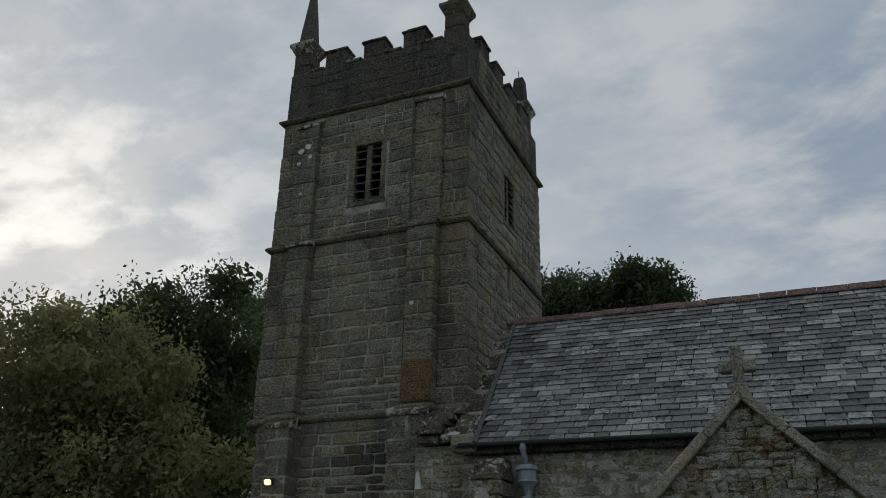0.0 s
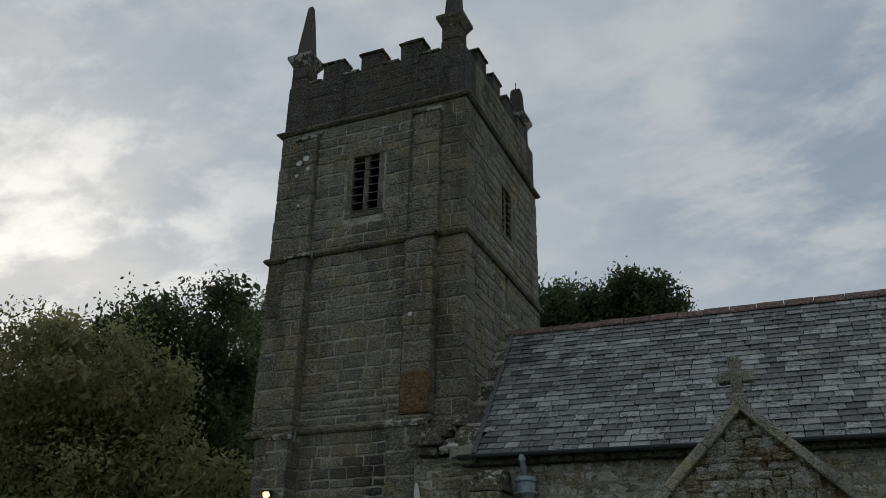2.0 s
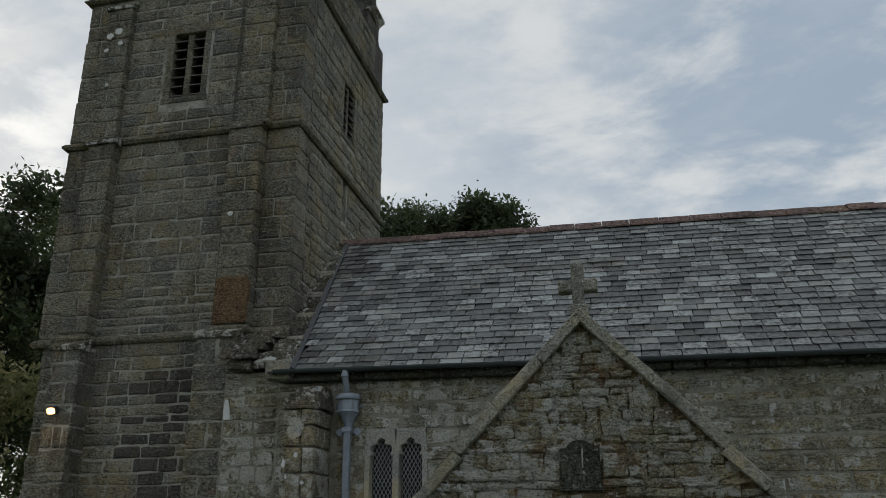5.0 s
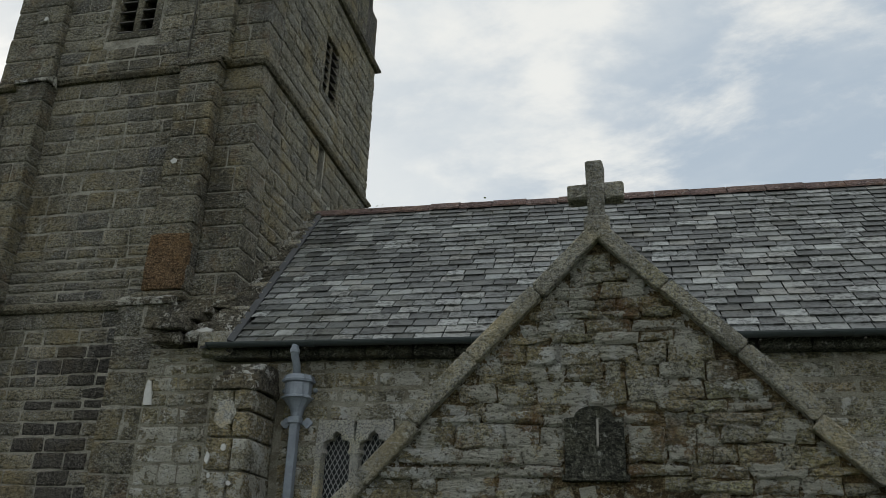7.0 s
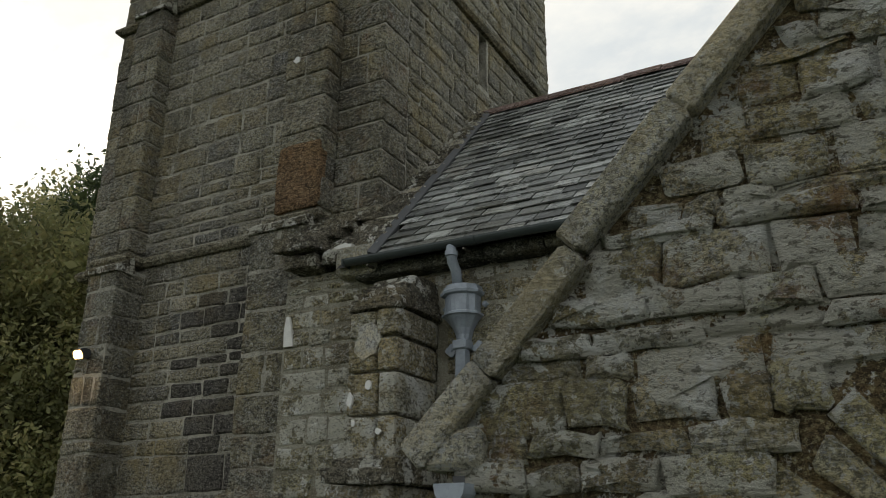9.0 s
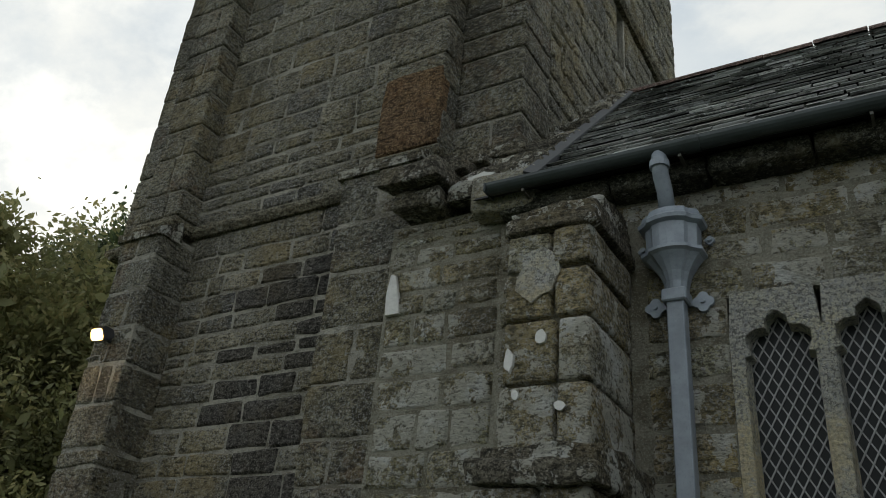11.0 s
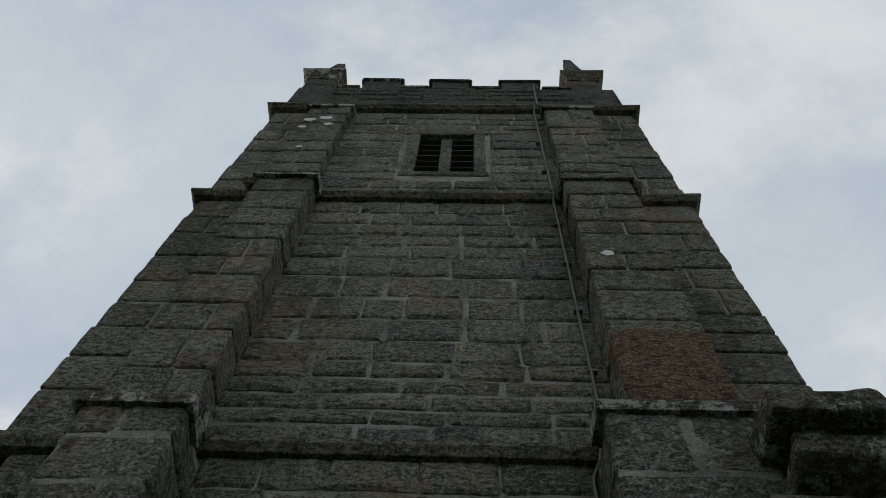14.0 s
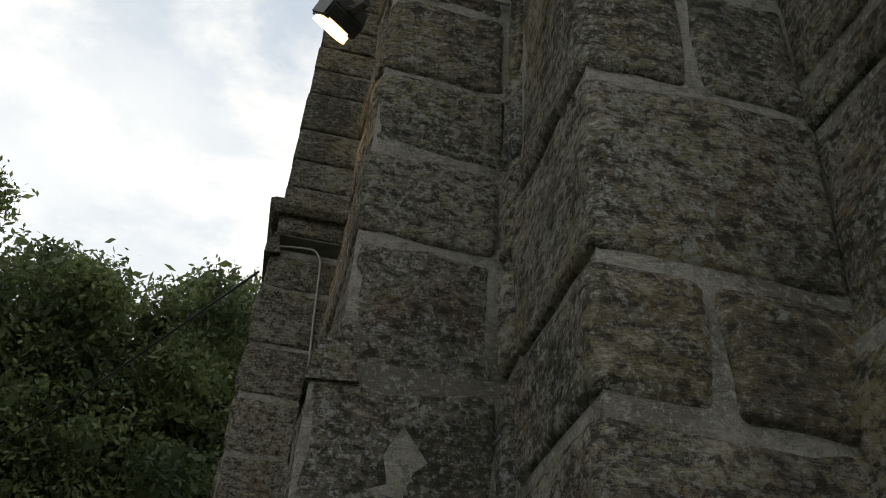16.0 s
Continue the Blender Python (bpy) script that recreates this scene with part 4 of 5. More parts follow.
def clover(cx, cz, s):
    bm = bmesh.new()
    pts = []
    for k in range(24):
        a = 2 * math.pi * k / 24
        q = s * (0.72 + 0.28 * abs(math.cos(2 * a)))
        pts.append((cx + q * math.cos(a), cz + q * math.sin(a)))
    prism(bm, pts, "y", NW - 0.035, NW - 0.015)
    ear = part("ear", bm, pipe_paint, pipe)
    part("bolt", tube(bmesh.new(), [(cx, NW - 0.05, cz), (cx, NW - 0.03, cz)], 0.012, 8), pipe_paint, ear)
for sx in (-1, 1):
    clover(PX + sx * 0.12, 3.06, 0.055)
    part("strap", slab(PX + (0.04 if sx > 0 else -0.10), PX + (0.10 if sx > 0 else -0.04), NW - 0.03, NW - 0.018, 3.045, 3.075), pipe_paint, pipe)
    clover(PX + sx * 0.175, 3.40, 0.026)
    clover(PX + sx * 0.115, 1.18, 0.05)


# nave windows: two trefoil-headed lights in a pale stone frame, leaded diamond panes
def nave_window(name, x0, label):
    base = new(name)
    tagged(base, label, "window", kind="structure")
    z0, zs, zt = 1.78, 2.77, 3.0
    wide = 0.87
    for cell, (a, c) in enumerate(((x0 + 0.02, x0 + 0.435), (x0 + 0.435, x0 + 0.85))):
        l, rr = a + (0.06 if cell == 0 else 0.04), c - (0.04 if cell == 0 else 0.06)
        mid, hw = (l + rr) / 2, (rr - l) / 2
        curve = [(l, z0 + 0.05), (l, zs - 0.02), (l + 0.03, zs - 0.01), (l + 0.01, zs + 0.04), (l + 0.012, zs + 0.09), (l + 0.05, zs + 0.12), (mid - 0.055, zs + 0.125), (mid - 0.05, zs + 0.17), (mid, zs + 0.21)]
        curve += [(2 * mid - p, q) for p, q in curve[-2::-1]]
        top = zt + 0.09
        edge = []
        for p, q in curve:
            if q < zs - 0.03:
                edge.append((a if p < mid else c, q if q > z0 + 0.06 else z0))
            else:
                k = (p - mid) / hw
                edge.append((a if k < -0.75 else c if k > 0.75 else a + (c - a) * (k + 0.75) / 1.5, top if abs(k) <= 0.78 else q))
        bm = bmesh.new()
        f0 = [bm.verts.new((p, NW - 0.012, q)) for p, q in edge]
        g0 = [bm.verts.new((p, NW - 0.004, q)) for p, q in curve]
        g1 = [bm.verts.new((mid + (p - mid) * 0.9, NW + 0.12, q)) for p, q in curve]
        f1 = [bm.verts.new((p, NW + 0.14, q)) for p, q in edge]
        n = len(curve)
        for k in range(n):
            j = (k + 1) % n
            for A, B in ((f0, g0), (g0, g1), (f1, f0)):
                bm.faces.new((A[k], A[j], B[j], B[k]))
        part("window_frame", bm, white_stone, base)
        part("pane", slab(l - 0.02, rr + 0.02, NW + 0.10, NW + 0.11, z0, top - 0.02), glass, base)
        step = 0.085
        k = -14
        while k < 26:
            for sgn in (1, -1):
                pts = []
                xa = l + k * step * 0.62
                za, zb = z0 + 0.05, zs + 0.2
                run = (zb - za) * 0.55 * sgn
                if sgn < 0:
                    xa += (zb - za) * 0.0 + 0.3
                t0, t1 = sorted(((l - xa) / run, (rr - xa) / run))
                t0, t1 = max(0, t0), min(1, t1)
                if t1 - t0 > 0.01:
                    p = [(xa + run * t, NW + 0.096, za + (zb - za) * t) for t in (t0, t1)]
                    part("lead_came", tube(bmesh.new(), p, 0.005, 4), leadwork, base)
            k += 1
    part("window_sill", slab(x0 - 0.03, x0 + 0.90, NW - 0.05, NW + 0.14, 1.70, 1.79, bevel=0.015), white_stone, base)
    return base


nave_window("window_4", WIN[0] - 0.02, "two-light trefoil window with leaded diamond panes")
nave_window("window_5", WIN2[0] - 0.02, "two-light trefoil window in a pale stone frame")

# ---- porch ----
PY, AX, AZ = 8.0, 0.055, 3.505
HALF, KZ = 1.56, 1.915
AR, SPRING = 0.52, 1.24  # the doorway's half width and springing height
RISE = (AZ - KZ) / HALF


def arch(n, half, spring, rise, cx=AX):
    return [(cx - half * math.cos(math.pi * k / n), spring + rise * math.sin(math.pi * k / n) ** 0.9) for k in range(n + 1)]


opening = arch(16, AR, SPRING, 0.57)
bm = bmesh.new()
pts = [(AX - HALF, 0), (AX - AR, 0)] + opening + [(AX + AR, 0), (AX + HALF, 0), (AX + HALF, KZ), (AX, AZ), (AX - HALF, KZ)]
prism(bm, pts, "y", PY, PY + 0.45)
porch = wall("wall_porch_south", bm, earth_mortar, "rubble stone porch gable blotched with white lichen")
wall("wall_porch_west", slab(AX - HALF, AX - HALF + 0.4, PY + 0.45, NW, 0, KZ), earth_mortar, "rubble stone porch side wall")
wall("wall_porch_east", slab(AX + HALF - 0.4, AX + HALF, PY + 0.45, NW, 0, KZ), earth_mortar, "rubble stone porch side wall by the path")
bm = bmesh.new()
prism(bm, [(AX - HALF - 0.06, KZ - 0.06), (AX, AZ - 0.02), (AX + HALF + 0.06, KZ - 0.06), (AX + HALF - 0.1, KZ - 0.08), (AX, AZ - 0.14), (AX - HALF + 0.1, KZ - 0.08)], "y", PY + 0.40, NW)
wall("roof_porch", bm, slate_far, "slated porch roof behind the gable coping", "roof")
wall("porch_floor", slab(AX - HALF + 0.4, AX + HALF - 0.4, PY, NW, -0.05, 0.03), concrete, "worn flagstone porch floor", "floor")
wall("porch_plaster", slab(AX - HALF + 0.4, AX + HALF - 0.4, NW - 0.03, NW - 0.004, 0.03, KZ), plaster, "cream plastered wall inside the porch", "plaster")

# arch stones
for k in range(19):
    rr = random.Random(60 + k)
    a0, a1 = math.pi * (k + rr.uniform(0.06, 0.2)) / 19, math.pi * (k + rr.uniform(0.8, 0.94)) / 19
    out = rr.uniform(0.14, 0.25)
    q = []
    for a, e in ((a0, rr.uniform(0.0, 0.02)), (a1, rr.uniform(0.0, 0.02)), (a1, out + rr.uniform(-0.02, 0.02)), (a0, out)):
        q.append((AX - (AR + 0.01 + e) * math.cos(a), SPRING + (0.58 + e) * math.sin(a) ** 0.9))
    bm = bmesh.new()
    prism(bm, q, "y", PY - rr.uniform(0.008, 0.024), PY + 0.2)
    bmesh.ops.bevel(bm, geom=bm.edges[:], offset=0.008, segments=1, affect="EDGES")
    for v in bm.verts:
        v.co += Vector([rr.uniform(-0.005, 0.005) for _ in range(3)])
    part("voussoir", bm, rubble, porch)

# coping in five lengths a side, kneelers and apex stone
coping = new("gable_coping")
tagged(coping, "grey lichened granite coping along the porch gable", "coping", kind="structure")
LEN = math.hypot(HALF + 0.10, (HALF + 0.10) * RISE)
ux, uz = 1 / math.hypot(1, RISE), RISE / math.hypot(1, RISE)
marks = [0.0, 0.50, 1.06, 1.58, 2.02, LEN]
for sx in (-1, 1):
    for m0, m1 in zip(marks, marks[1:]):
        bm = bmesh.new()
        o = r.uniform(-0.008, 0.008) - (0.035 if m0 > 1.5 else 0.0)
        q = []
        for d, h in ((m0 + 0.004, -0.015 + o), (m1 - 0.004, -0.015 + o), (m1 - 0.004, 0.085 + o), (m0 + 0.004 - (0.09 if m0 == 0 else 0), 0.085 + o)):
            q.append((AX + sx * (d * ux + h * uz * 1.0), AZ - d * uz + h * ux))
        prism(bm, q, "y", PY - 0.075, PY + 0.50)
        bmesh.ops.bevel(bm, geom=bm.edges[:], offset=0.012, segments=1, affect="EDGES")
        for v in bm.verts:
            v.co += Vector([r.uniform(-0.005, 0.005) for _ in range(3)])
        part("coping_stone", bm, coping_stone, coping)
    kx = AX + sx * (HALF + 0.06)
    bm = slab(min(kx, kx - sx * 0.2), max(kx, kx - sx * 0.2), PY - 0.06, PY + 0.48, KZ - 0.14, KZ - 0.02, bevel=0.02)
    part("kneeler", bm, coping_stone, coping)

# cross on the apex
cross = new("stone_cross")
tagged(cross, "weathered grey granite cross on the gable apex", "cross")
cy0, cy1 = PY + 0.0, PY + 0.13
bm = slab(AX - 0.08, AX + 0.08, PY - 0.03, PY + 0.20, AZ + 0.06, AZ + 0.17, bevel=0.02)
part("base", bm, coping_stone, cross)
def worn(bm):
    for v in bm.verts:
        v.co += Vector([r.uniform(-0.005, 0.005) for _ in range(3)])
    return bm
part("shaft", worn(slab(AX - 0.055, AX + 0.055, cy0, cy1, AZ + 0.15, 4.075, bevel=0.014)), coping_stone, cross)
part("arm", worn(slab(AX - 0.175, AX - 0.05, cy0 + 0.004, cy1 - 0.004, 3.80, 3.91, bevel=0.014)), coping_stone, cross)
part("arm", worn(slab(AX + 0.05, AX + 0.175, cy0 + 0.004, cy1 - 0.004, 3.80, 3.91, bevel=0.014)), coping_stone, cross)

# sundial plaque
dial = new("sundial")
tagged(dial, "dark weathered slate sundial with arched top set in the gable", "sundial")
bm = bmesh.new()
DX, DW = -0.01, 0.165
prism(bm, [(DX - DW, 2.09), (DX + DW, 2.09), (DX + DW, 2.41)] + [(DX + 0.11 * math.cos(a), 2.41 + 0.065 * math.sin(a)) for a in [math.pi * k / 8 for k in range(9)]] + [(DX - DW, 2.41)], "y", PY - 0.035, PY + 0.05)
part("slab", bm, plaque_slate, dial)
part("border", slab(DX - DW - 0.02, DX + DW + 0.02, PY - 0.045, PY + 0.03, 2.06, 2.095, bevel=0.006), plaque_slate, dial)
part("gnomon", tube(bmesh.new(), [(DX + 0.02, PY - 0.03, 2.40), (DX + 0.02, PY - 0.09, 2.24)], 0.007, 6), cable_skin, dial)

# porch lantern
lantern = new("porch_lantern")
tagged(lantern, "small lit warm lantern hanging inside the porch", "lantern")
LX, LY, LZ = 0.11, 8.75, 1.75
part("glass", slab(LX - 0.06, LX + 0.06, LY - 0.06, LY + 0.06, LZ - 0.10, LZ + 0.05, bevel=0.01), porch_glow, lantern)
part("hood", slab(LX - 0.08, LX + 0.08, LY - 0.08, LY + 0.08, LZ + 0.052, LZ + 0.075, bevel=0.01), rust_paint, lantern)
part("chain", tube(bmesh.new(), [(LX, LY, LZ + 0.07), (LX, LY, AZ - 0.19)], 0.008, 6), rust_paint, lantern)
glow_lamp = new("porch_light", bpy.data.lights.new("porch_light", "POINT"))
glow_lamp.data.energy, glow_lamp.data.color, glow_lamp.data.shadow_soft_size = 9.0, (1.0, 0.62, 0.28), 0.08
glow_lamp.location = (LX * U, (LY - 0.02) * U, (LZ - 0.22) * U)

# small bulkhead light at the gable foot
bulk = new("bulkhead_light")
tagged(bulk, "small grey half-round bulkhead light under the coping foot", "wall light")
bm = bmesh.new()
prism(bm, [(-1.50, 1.735), (-1.40, 1.735)] + [(-1.45 + 0.05 * math.cos(a), 1.725 - 0.05 * math.sin(a)) for a in [math.pi * k / 8 for k in range(9)]], "y", PY - 0.09, PY - 0.012)
part("body", bm, pipe_paint, bulk)
part("bracket", slab(-1.47, -1.43, PY - 0.03, PY + 0.02, 1.70, 1.76), rust_paint, bulk)

# ---- lamps and cables on the tower ----
def floodlight(name, x, y, z, turn, label, power, tilt=0, arm=0.06):
    """A wedge-shaped housing with a lit glass, tilted down on a short bracket."""
    base = new(name)
    base.matrix_world = pose(x * U, y * U, z * U, 0, 0, turn)
    tagged(base, label, "floodlight", "tower floodlights")
    lean = Matrix.Rotation(radians(tilt), 3, "X")
    bm = bmesh.new()
    prism(bm, [(-0.055, -0.05), (-0.07, 0.055), (-0.02, 0.06), (0.04, 0.03), (0.045, -0.02), (0.0, -0.05)], "x", -0.068, 0.068)
    bmesh.ops.bevel(bm, geom=bm.edges[:], offset=0.007, segments=2, affect="EDGES")
    bmesh.ops.rotate(bm, verts=bm.verts, cent=(0, 0, 0), matrix=lean)
    part("body", bm, rust_paint, base)
    bm = bmesh.new()
    ring = [(sx * 0.028 + 0.032 * math.cos(q), sz * 0.016 + 0.030 * math.sin(q)) for sx, sz, q0 in ((1, 1, 0), (-1, 1, 1), (-1, -1, 2), (1, -1, 3)) for q in [math.pi / 2 * (q0 + k / 4) for k in range(5)]]
    prism(bm, ring, "y", -0.082, -0.050)
    bmesh.ops.rotate(bm, verts=bm.verts, cent=(0, 0, 0), matrix=lean)
    part("glass", bm, lamp_glow, base)
    part("bracket", tube(bmesh.new(), [(0, 0.02, -0.01), (0, 0.05, -0.03), (0, 0.05 + arm, -0.035)], 0.016, 8), rust_paint, base)
    lamp = new(name + "_bulb", bpy.data.lights.new(name, "SPOT"))
    lamp.data.energy, lamp.data.color, lamp.data.shadow_soft_size, lamp.data.spot_size, lamp.data.spot_blend = power, (1.0, 0.66, 0.32), 0.05, radians(170), 0.6
    out = Matrix.Rotation(radians(turn), 3, "Z") @ lean @ Vector((0, -1, 0))
    p = Vector((x, y, z)) * U + out * 0.11
    lamp.matrix_world = look(p, p + out * 0.6 + Vector((0, 0, -0.7)))
    return base


floodlight("floodlight", -7.69, 11.29, 3.51, 0, "lit warm floodlight on the tower buttress", 6.0, 20)
floodlight("floodlight", -8.89, 12.50, 3.47, -142, "small lit floodlight facing away on a bracket", 4.0, 40, 0.06)


def cable(label, pts, radius, mat, name="cable"):
    dense = []
    for a, c in zip(pts, pts[1:]):
        dense += [Vector(a).lerp(Vector(c), k / 4) for k in range(4)]
    dense.append(Vector(pts[-1]))
    soft = [dense[0]] + [(dense[k - 1] + 2 * dense[k] + dense[k + 1]) / 4 for k in range(1, len(dense) - 1)] + [dense[-1]]
    return part(name, tube(bmesh.new(), soft, radius, 6), mat, None, label, "", "cable", smooth=True)


cable("thin grey lamp cable clipped along the buttress", [(-7.68, 11.345, 3.44), (-7.68, 11.345, 3.33), (-7.70, 11.343, 3.30), (-7.735, 11.343, 3.31), (-7.745, 11.345, 3.36), (-7.80, 11.345, 3.37), (-7.90, 11.345, 3.355), (-7.918, 11.37, 3.35), (-7.922, 11.55, 3.34), (-7.93, 11.71, 3.37), (-7.96, 11.722, 3.325), (-8.18, 11.722, 3.32), (-8.37, 11.722, 3.325), (-8.40, 11.75, 3.30), (-8.40, 11.85, 3.22)], 0.006, cable_skin)
cable("grey cable clipped across the corner buttress", [(-8.40, 12.255, 3.37), (-8.50, 12.255, 3.38), (-8.63, 12.255, 3.385), (-8.74, 12.255, 3.375), (-8.765, 12.28, 3.35), (-8.77, 12.40, 3.40), (-8.775, 12.5, 3.45)], 0.006, cable_skin)
cable("grey cable running down the far buttress", [(-9.14, 15.30, 4.24), (-9.14, 15.045, 4.27), (-8.86, 15.045, 4.30), (-8.81, 15.045, 4.22), (-8.79, 15.045, 3.82), (-8.76, 15.045, 3.36), (-8.73, 15.045, 3.32), (-8.66, 15.04, 3.50)], 0.008, cable_skin)
cable("black overhead cable sagging towards the trees", [(-9.17, 15.10, 4.10), (-10.4, 16.9, 3.86), (-12.2, 19.4, 3.66), (-14.2, 22.6, 3.60)], 0.008, black_cable)
strip = new("lightning_conductor")
tagged(strip, "thin metal lightning conductor clipped down the tower", "conductor")
part("strip", tube(bmesh.new(), [(-5.42, 11.70, 12.2), (-5.44, 11.70, 11.08), (-5.49, 11.62, 10.96), (-5.50, 11.69, 10.8), (-5.51, 11.70, 8.2), (-5.51, 11.63, 8.05), (-5.52, 11.70, 7.9), (-5.54, 11.70, 4.8), (-5.55, 11.64, 4.62), (-5.64, 11.70, 4.4), (-5.67, 11.70, 0.0)], 0.011, 6), iron, strip)
for z in (9.6, 8.7, 7.4, 6.7, 6.0, 5.3):
    part("clip", slab(-5.555, -5.50, 11.69, 11.735, z, z + 0.02), iron, strip)
for z in (4.2, 3.6, 3.0, 2.4):
    part("clip", slab(-5.68, -5.63, 11.69, 11.735, z, z + 0.02), iron, strip)


# ---- trees ----
def leaves(seed, lumps, count, size, mat, parent):
    """A crown of many small leaves gathered in clumps on the outside of uneven lumps."""
    g = np.random.default_rng(seed)
    centres = np.array([l[:3] for l in lumps])
    radii = np.array([l[3] for l in lumps])
    pick = g.choice(len(lumps), size=count // 14, p=radii ** 2 / (radii ** 2).sum())
    d = g.normal(size=(len(pick), 3))
    d /= np.linalg.norm(d, axis=1)[:, None]
    wav = 0.82 + 0.18 * np.sin(5 * d[:, :1] + pick[:, None]) * np.cos(4 * d[:, 1:2] + 2.0 * pick[:, None])
    clump = centres[pick] + d * radii[pick][:, None] * wav * g.uniform(0.55, 1.12, size=(len(pick), 1)) ** 0.7 * np.array([1, 1, 0.92])
    p = np.repeat(clump, 14, axis=0) + g.normal(size=(len(pick) * 14, 3)) * size * 2.0
    deep = centres[pick] + d * radii[pick][:, None] * g.uniform(0.2, 0.72, size=(len(pick), 1))
    p = np.concatenate([p, np.repeat(deep, 2, axis=0) + g.normal(size=(len(pick) * 2, 3)) * size * 3])
    big = np.concatenate([np.ones(len(pick) * 14), np.full(len(pick) * 2, 2.0)])
    big, p = big[p[:, 2] > 0.3][:, None], p[p[:, 2] > 0.3]
    n = len(p)
    a = g.normal(size=(n, 3))
    a /= np.linalg.norm(a, axis=1)[:, None]
    b_ = np.cross(a, g.normal(size=(n, 3)))
    b_ /= np.linalg.norm(b_, axis=1)[:, None]
    s = size * big * g.uniform(0.6, 1.3, size=(n, 1))
    quad = np.stack([p - a * s, p + b_ * s * 0.45, p + a * s, p - b_ * s * 0.45], axis=1).reshape(-1, 3)
    return link("crown", quad.tolist(), np.arange(4 * n).reshape(-1, 4).tolist(), mat, parent)


def tree(x, y, lumps, count, size, mat, label, seed):
    extra = random.Random(seed + 50)
    for cx, cy, cz, cr in lumps[:]:
        for _ in range(4):
            d = Vector((extra.gauss(0, 1), extra.gauss(0, 1), abs(extra.gauss(0, 0.8)))).normalized() * cr * extra.uniform(0.75, 1.0)
            lumps.append((cx + d.x, cy + d.y, cz + d.z, cr * extra.uniform(0.18, 0.36)))
    base = new("tree")
    tagged(base, label, "tree", "churchyard trees")
    g = random.Random(seed)
    top = max(l[2] for l in lumps)
    trunk = bmesh.new()
    bend = [Vector((x, y, -0.1)), Vector((x + g.uniform(-0.2, 0.2), y, top * 0.25)), Vector((x + g.uniform(-0.4, 0.4), y + 0.2, top * 0.5)), Vector((x, y, top * 0.8))]
    tube(trunk, bend, lambda k: 0.36 * (1 - 0.8 * k), 9)
    part("trunk", trunk, bark, base, smooth=True)
    for cx, cy, cz, cr in lumps[:len(lumps) // 5]:
        bm = bmesh.new()
        start = bend[1].lerp(bend[2], g.uniform(0, 1))
        mid = start.lerp(Vector((cx, cy, cz)), 0.5) + Vector((0, 0, -0.3))
        tube(bm, [start, mid, Vector((cx, cy, cz)), Vector((cx, cy, cz + cr * 0.7))], lambda k: 0.14 * (1 - 0.85 * k), 6)
        part("limb", bm, bark, base, smooth=True)
    leaves(seed, lumps, count, size, mat, base)
    return base


tree(-20.0, 15.4, [(-20, 15.4, 6.9, 3.2), (-23.2, 13.8, 5.4, 3.0), (-17.8, 17.0, 7.2, 3.0), (-20.5, 13.8, 3.8, 3.6), (-17.6, 16.0, 3.6, 3.4), (-26.2, 12.0, 4.2, 3.0), (-16.2, 17.6, 5.0, 2.6), (-23.5, 12.0, 2.6, 3.0), (-19.4, 14.0, 1.8, 2.6)], 120000, 0.08, leaf_olive, "broad olive-green churchyard tree, thick with leaves", 5)
tree(-18.8, 20.8, [(-18.4, 20.6, 9.6, 3.0), (-20.6, 20.2, 8.0, 3.2), (-17.6, 21.2, 8.6, 2.2), (-18.8, 20.4, 6.0, 3.4), (-21.4, 19.4, 5.0, 3.2), (-17.8, 20.8, 5.2, 2.4), (-19.4, 20.0, 2.6, 2.8), (-17.6, 20.4, 2.2, 2.0)], 90000, 0.09, leaf_dark, "tall dark broadleaf tree beside the tower", 6)
tree(-14.0, 29.0, [(-13.2, 30, 9.0, 3.2), (-10.6, 30.6, 10.4, 3.2), (-16.6, 28.6, 9.1, 2.8), (-19.4, 28.2, 12.8, 2.7), (-14.5, 28.4, 10.1, 2.4), (-19.6, 27.6, 9.6, 3.0), (-12.2, 29.6, 6.6, 3.6), (-15.4, 28.4, 6.0, 3.6), (-9.0, 30, 7.4, 3.4), (-12.6, 28.6, 3.0, 3.2), (-18.4, 27.0, 7.0, 3.2), (-17.4, 27, 3.4, 3.2)], 190000, 0.085, leaf_green, "leafy green tree beyond the tower corner", 7)
tree(-8.6, 39.0, [(-8.6, 39, 15.2, 3.2), (-6.4, 39, 15.7, 2.5), (-5.0, 38.6, 15.9, 2.0), (-11, 39.4, 15.4, 3.0), (-7.6, 38.6, 11.8, 3.4), (-10.6, 38.8, 10.8, 3.4)], 70000, 0.105, leaf_dark, "distant dark tree showing above the nave roof", 8)

# ---- stones of the walls, laid last ----
LOW = [0.0, 0.34, 0.7, 1.05, 1.4, 1.75, 2.1, 2.47, 2.64, 2.84, 3.02, 3.19, 3.34, 3.45, 3.60, 3.76, 3.95, 4.13, 4.33, 4.56]
LOW_JOINTS = {2.1: (-7.01, -6.5, -6.0), 2.47: (-7.24, -6.95, -6.5, -6.1), 2.64: (-7.09, -6.6, -6.2, -5.9), 2.84: (-7.23, -6.95, -6.5, -5.95), 3.02: (-6.85, -6.4, -6.05), 3.19: (-7.2, -6.91, -6.68, -6.2, -5.85),
              3.34: (-7.22, -6.89, -6.5, -6.1), 3.45: (-7.17, -6.67, -6.13, -5.8), 3.60: (-7.17, -6.8, -6.36, -6.0), 3.76: (-7.18, -6.83, -6.49, -6.0), 3.95: (-7.18, -7.0, -6.6, -6.18, -5.81), 4.13: (-7.1, -6.82, -6.33, -5.95)}
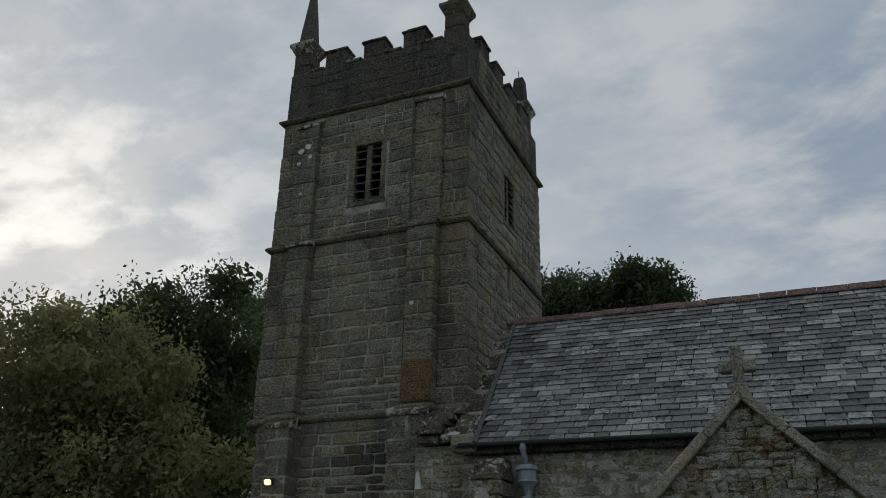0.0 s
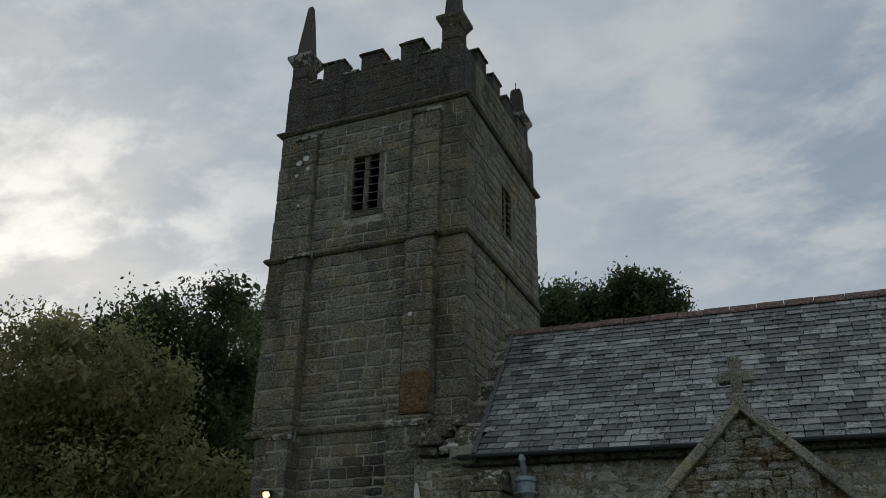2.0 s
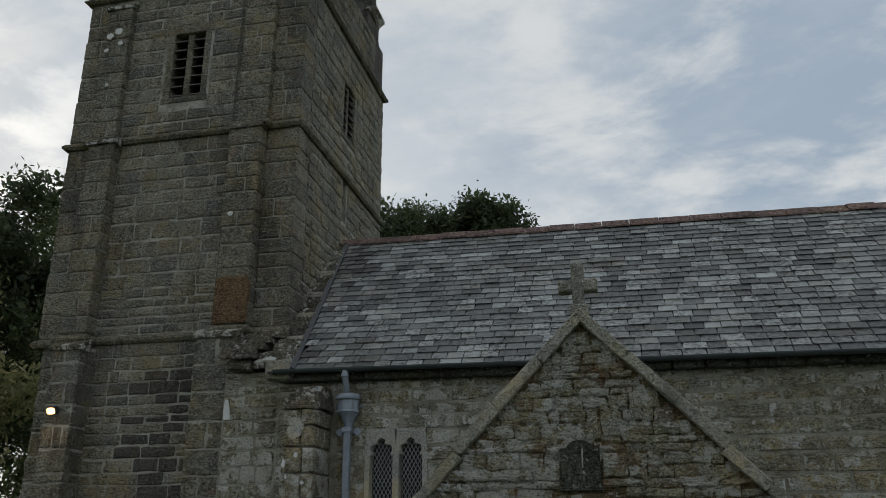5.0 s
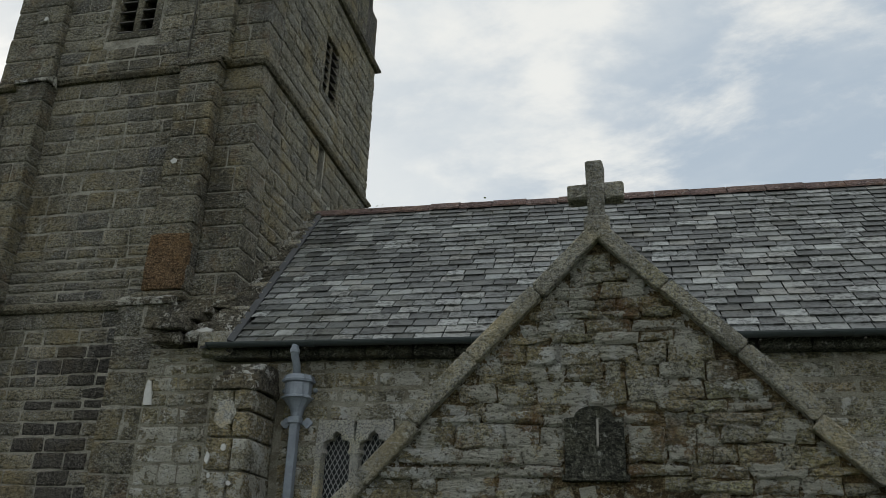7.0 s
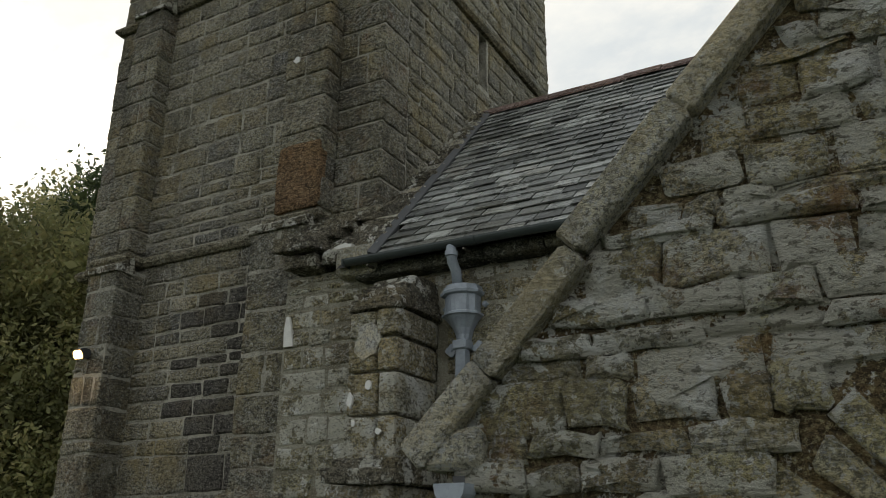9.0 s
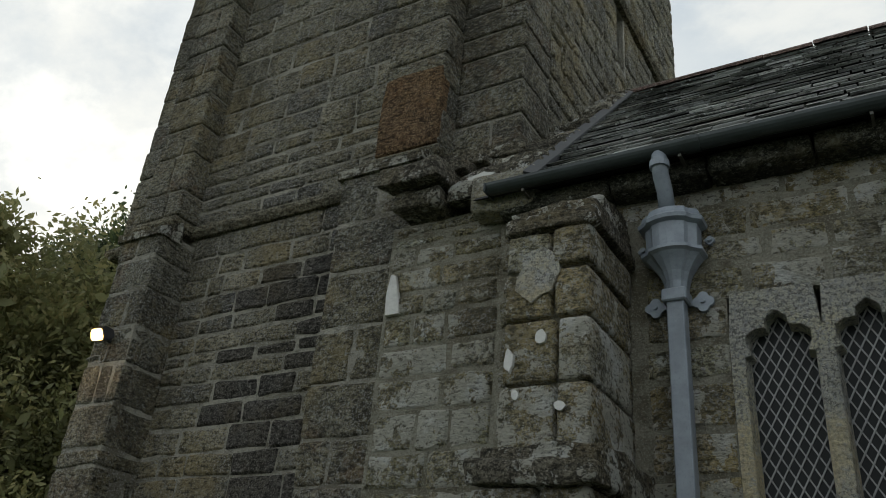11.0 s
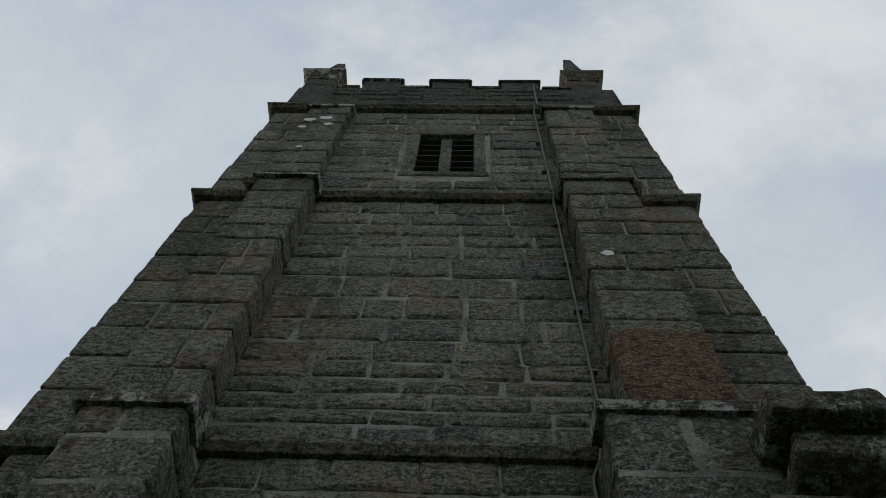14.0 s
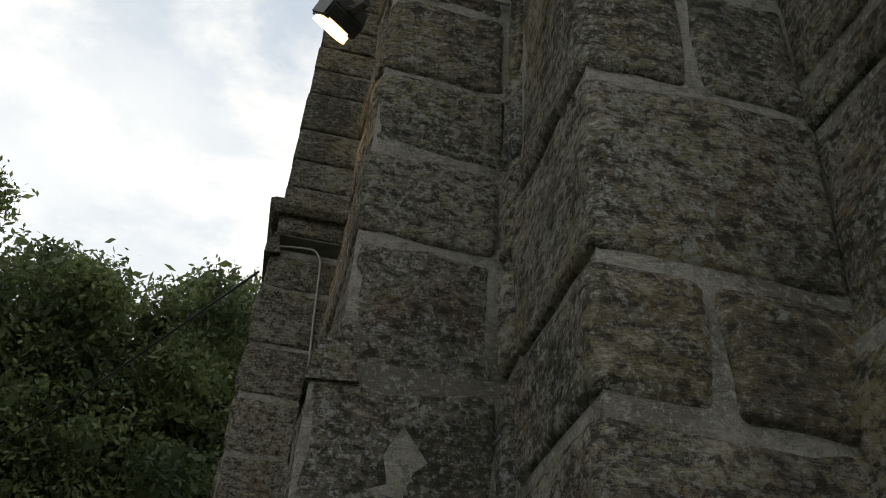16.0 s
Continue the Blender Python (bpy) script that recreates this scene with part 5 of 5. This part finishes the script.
MIDDLE = [4.68, 4.83, 4.95, 5.10, 5.25, 5.42, 5.66, 5.92, 6.21, 6.52, 6.83, 7.04, 7.24, 7.46, 7.70, 7.97]
HIGH = [8.10, 8.30, 8.52, 8.73, 8.98, 9.22, 9.48, 9.74, 10.01, 10.17, 10.38, 10.60, 10.86]
r2 = random.Random(23)
bay = free(-7.47, -5.60)
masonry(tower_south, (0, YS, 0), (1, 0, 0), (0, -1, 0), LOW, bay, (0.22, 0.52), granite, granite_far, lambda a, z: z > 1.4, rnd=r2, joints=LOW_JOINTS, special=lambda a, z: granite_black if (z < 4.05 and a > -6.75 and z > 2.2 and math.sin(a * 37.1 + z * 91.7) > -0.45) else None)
masonry(tower_south, (0, YS, 0), (1, 0, 0), (0, -1, 0), MIDDLE, free(-7.53, -5.43), (0.26, 0.58), granite, granite_far, lambda a, z: True, rnd=r2)
masonry(tower_south, (0, YS, 0), (1, 0, 0), (0, -1, 0), HIGH, free(-7.61, -5.39, [(BELL[0] - 0.14, BELL[1] + 0.14, BELL[2] - 0.1, BELL[3] + 0.16)]), (0.26, 0.55), granite, granite_far, lambda a, z: True, rnd=r2)
# corner strips of large quoins
CORNER_Z = [0.0, 0.45, 0.95, 1.42, 1.83, 2.09, 2.53, 2.91, 3.25, 3.55, 3.88, 4.22, 4.55]
CORNER_SPLITS = [[-8.2], [], [-8.1], [], [-8.17], [], [-8.15], [], [-8.18], [], [-8.2], []]
for z0, z1, l0, l1, r0 in ((0.0, 4.55, XL, -7.91, -4.95), (4.68, 7.95, XW, -7.99, -4.91), (8.10, 10.86, XW, -8.06, -4.87)):
    low = z0 == 0
    blocks(tower_south, l0, l1 + 0.01, YS, YS + 0.42, CORNER_Z if low else courses(z0, z1, 0.26, 0.44, r2), granite_butt, "s", "quoin", two=0.3, rnd=r2, splits=CORNER_SPLITS if low else None, **(NEAR if low else {}))
    blocks(tower_east, r0 - 0.01, XE, YS, YS + 0.46, courses(z0, z1, 0.22, 0.38, r2), granite_butt, "s", "quoin", two=0.35, rnd=r2)
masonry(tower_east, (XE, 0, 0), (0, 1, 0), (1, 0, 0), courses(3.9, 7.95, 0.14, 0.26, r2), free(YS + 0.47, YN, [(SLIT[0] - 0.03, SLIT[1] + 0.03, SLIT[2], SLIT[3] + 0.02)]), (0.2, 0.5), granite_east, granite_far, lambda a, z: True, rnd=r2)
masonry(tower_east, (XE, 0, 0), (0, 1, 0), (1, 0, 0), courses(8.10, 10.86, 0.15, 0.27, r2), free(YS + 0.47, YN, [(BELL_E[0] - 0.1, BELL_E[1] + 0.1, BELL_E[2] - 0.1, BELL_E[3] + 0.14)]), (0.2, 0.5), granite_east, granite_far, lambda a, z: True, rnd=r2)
for x_face, z0, z1 in ((XL, 0, 4.55), (XW, 4.68, 10.86)):
    masonry(tower_west, (x_face, 0, 0), (0, 1, 0), (-1, 0, 0), courses(z0, z1, 0.22, 0.36, r2), lambda lo, hi: [(YS + 0.43, 12.28), (12.94, 15.06), (15.66, YN)], (0.3, 0.6), granite, granite_far, lambda a, z: a < 12.3, rnd=r2)
masonry(parapet[0], (0, YS, 0), (1, 0, 0), (0, -1, 0), [11.03, 11.27, 11.5, 11.73, 11.94, 12.13], lambda lo, hi: [(-8.01, -4.93), (-4.47, XE - 0.04)], (0.25, 0.5), granite_black, granite_far, lambda a, z: True, rnd=r2)
masonry(parapet[1], (XE - 0.03, 0, 0), (0, 1, 0), (1, 0, 0), [11.03, 11.27, 11.5, 11.73, 11.94, 12.13], free(YS + 0.58, YN - 0.58), (0.25, 0.5), granite_far, granite_far, lambda a, z: False, rnd=r2)
# nave wall
NAVE_Z = [0.0, 0.4, 0.75, 1.1, 1.4, 1.72, 1.98, 2.2, 2.42, 2.66, 2.86, 3.06, 3.26, 3.42, 3.60, 3.74, 3.83]
masonry(nave, (0, NW, 0), (1, 0, 0), (0, -1, 0), NAVE_Z + [3.92], free(-5.05, -4.25), (0.2, 0.5), nave_stone, nave_far, lambda a, z: z > 1.4, rnd=r2)
masonry(nave, (0, NW, 0), (1, 0, 0), (0, -1, 0), NAVE_Z, free(-4.25, 7.9, [(-3.9, -3.4, 0, 3.45), (WIN[0] + 0.01, WIN[1] - 0.01, 1.7, WIN[3] - 0.02), (WIN2[0] + 0.01, WIN2[1] - 0.01, 1.7, WIN2[3] - 0.02), (AX - HALF + 0.02, AX + HALF - 0.02, 0, 1.85)]), (0.3, 0.75), nave_stone, nave_far, lambda a, z: a < 3.2 and z > 1.4, proud=0.008, rnd=r2)
part("wall_end", slab(-5.062, -5.045, NW - 0.004, YS - 0.25, 0, 3.92), render_mortar, nave)


# porch gable rubble
def gable(lo, hi):
    edge = HALF - max(0.0, hi - KZ) / RISE - 0.02
    if edge < 0.08:
        return []
    out = [(AX - edge, AX + edge)]
    holes = [(DX - DW - 0.01, DX + DW + 0.01, 2.07, 2.47)]
    if lo < 2.05:
        reach = AR + 0.24
        if hi > SPRING:
            k = min(1.0, max(0.0, (lo - SPRING) / 0.82))
            reach = (AR + 0.24) * math.sqrt(max(0.0, 1 - k * k))
        holes.append((AX - reach, AX + reach, 0, 2.04))
    for h0, h1, z0, z1 in holes:
        if hi > z0 + 0.02 and lo < z1 - 0.02:
            out = [s for p, q in out for s in ((p, min(q, h0)), (max(p, h1), q)) if s[1] - s[0] > 0.04]
    return out


masonry(porch, (0, PY, 0), (1, 0, 0), (0, -1, 0), courses(0.0, 1.25, 0.10, 0.17, r2), gable, (0.12, 0.36), rubble, rubble_far, lambda a, z: False, proud=0.02, jit=0.016, cut=0.014, gap=0.008, wild=0.22, rnd=r2)
masonry(porch, (0, PY, 0), (1, 0, 0), (0, -1, 0), courses(1.25, 3.40, 0.055, 0.125, r2), gable, (0.09, 0.34), rubble, rubble_far, lambda a, z: z > 1.6, proud=0.022, jit=0.013, cut=0.012, gap=0.007, wild=0.22, rnd=r2)
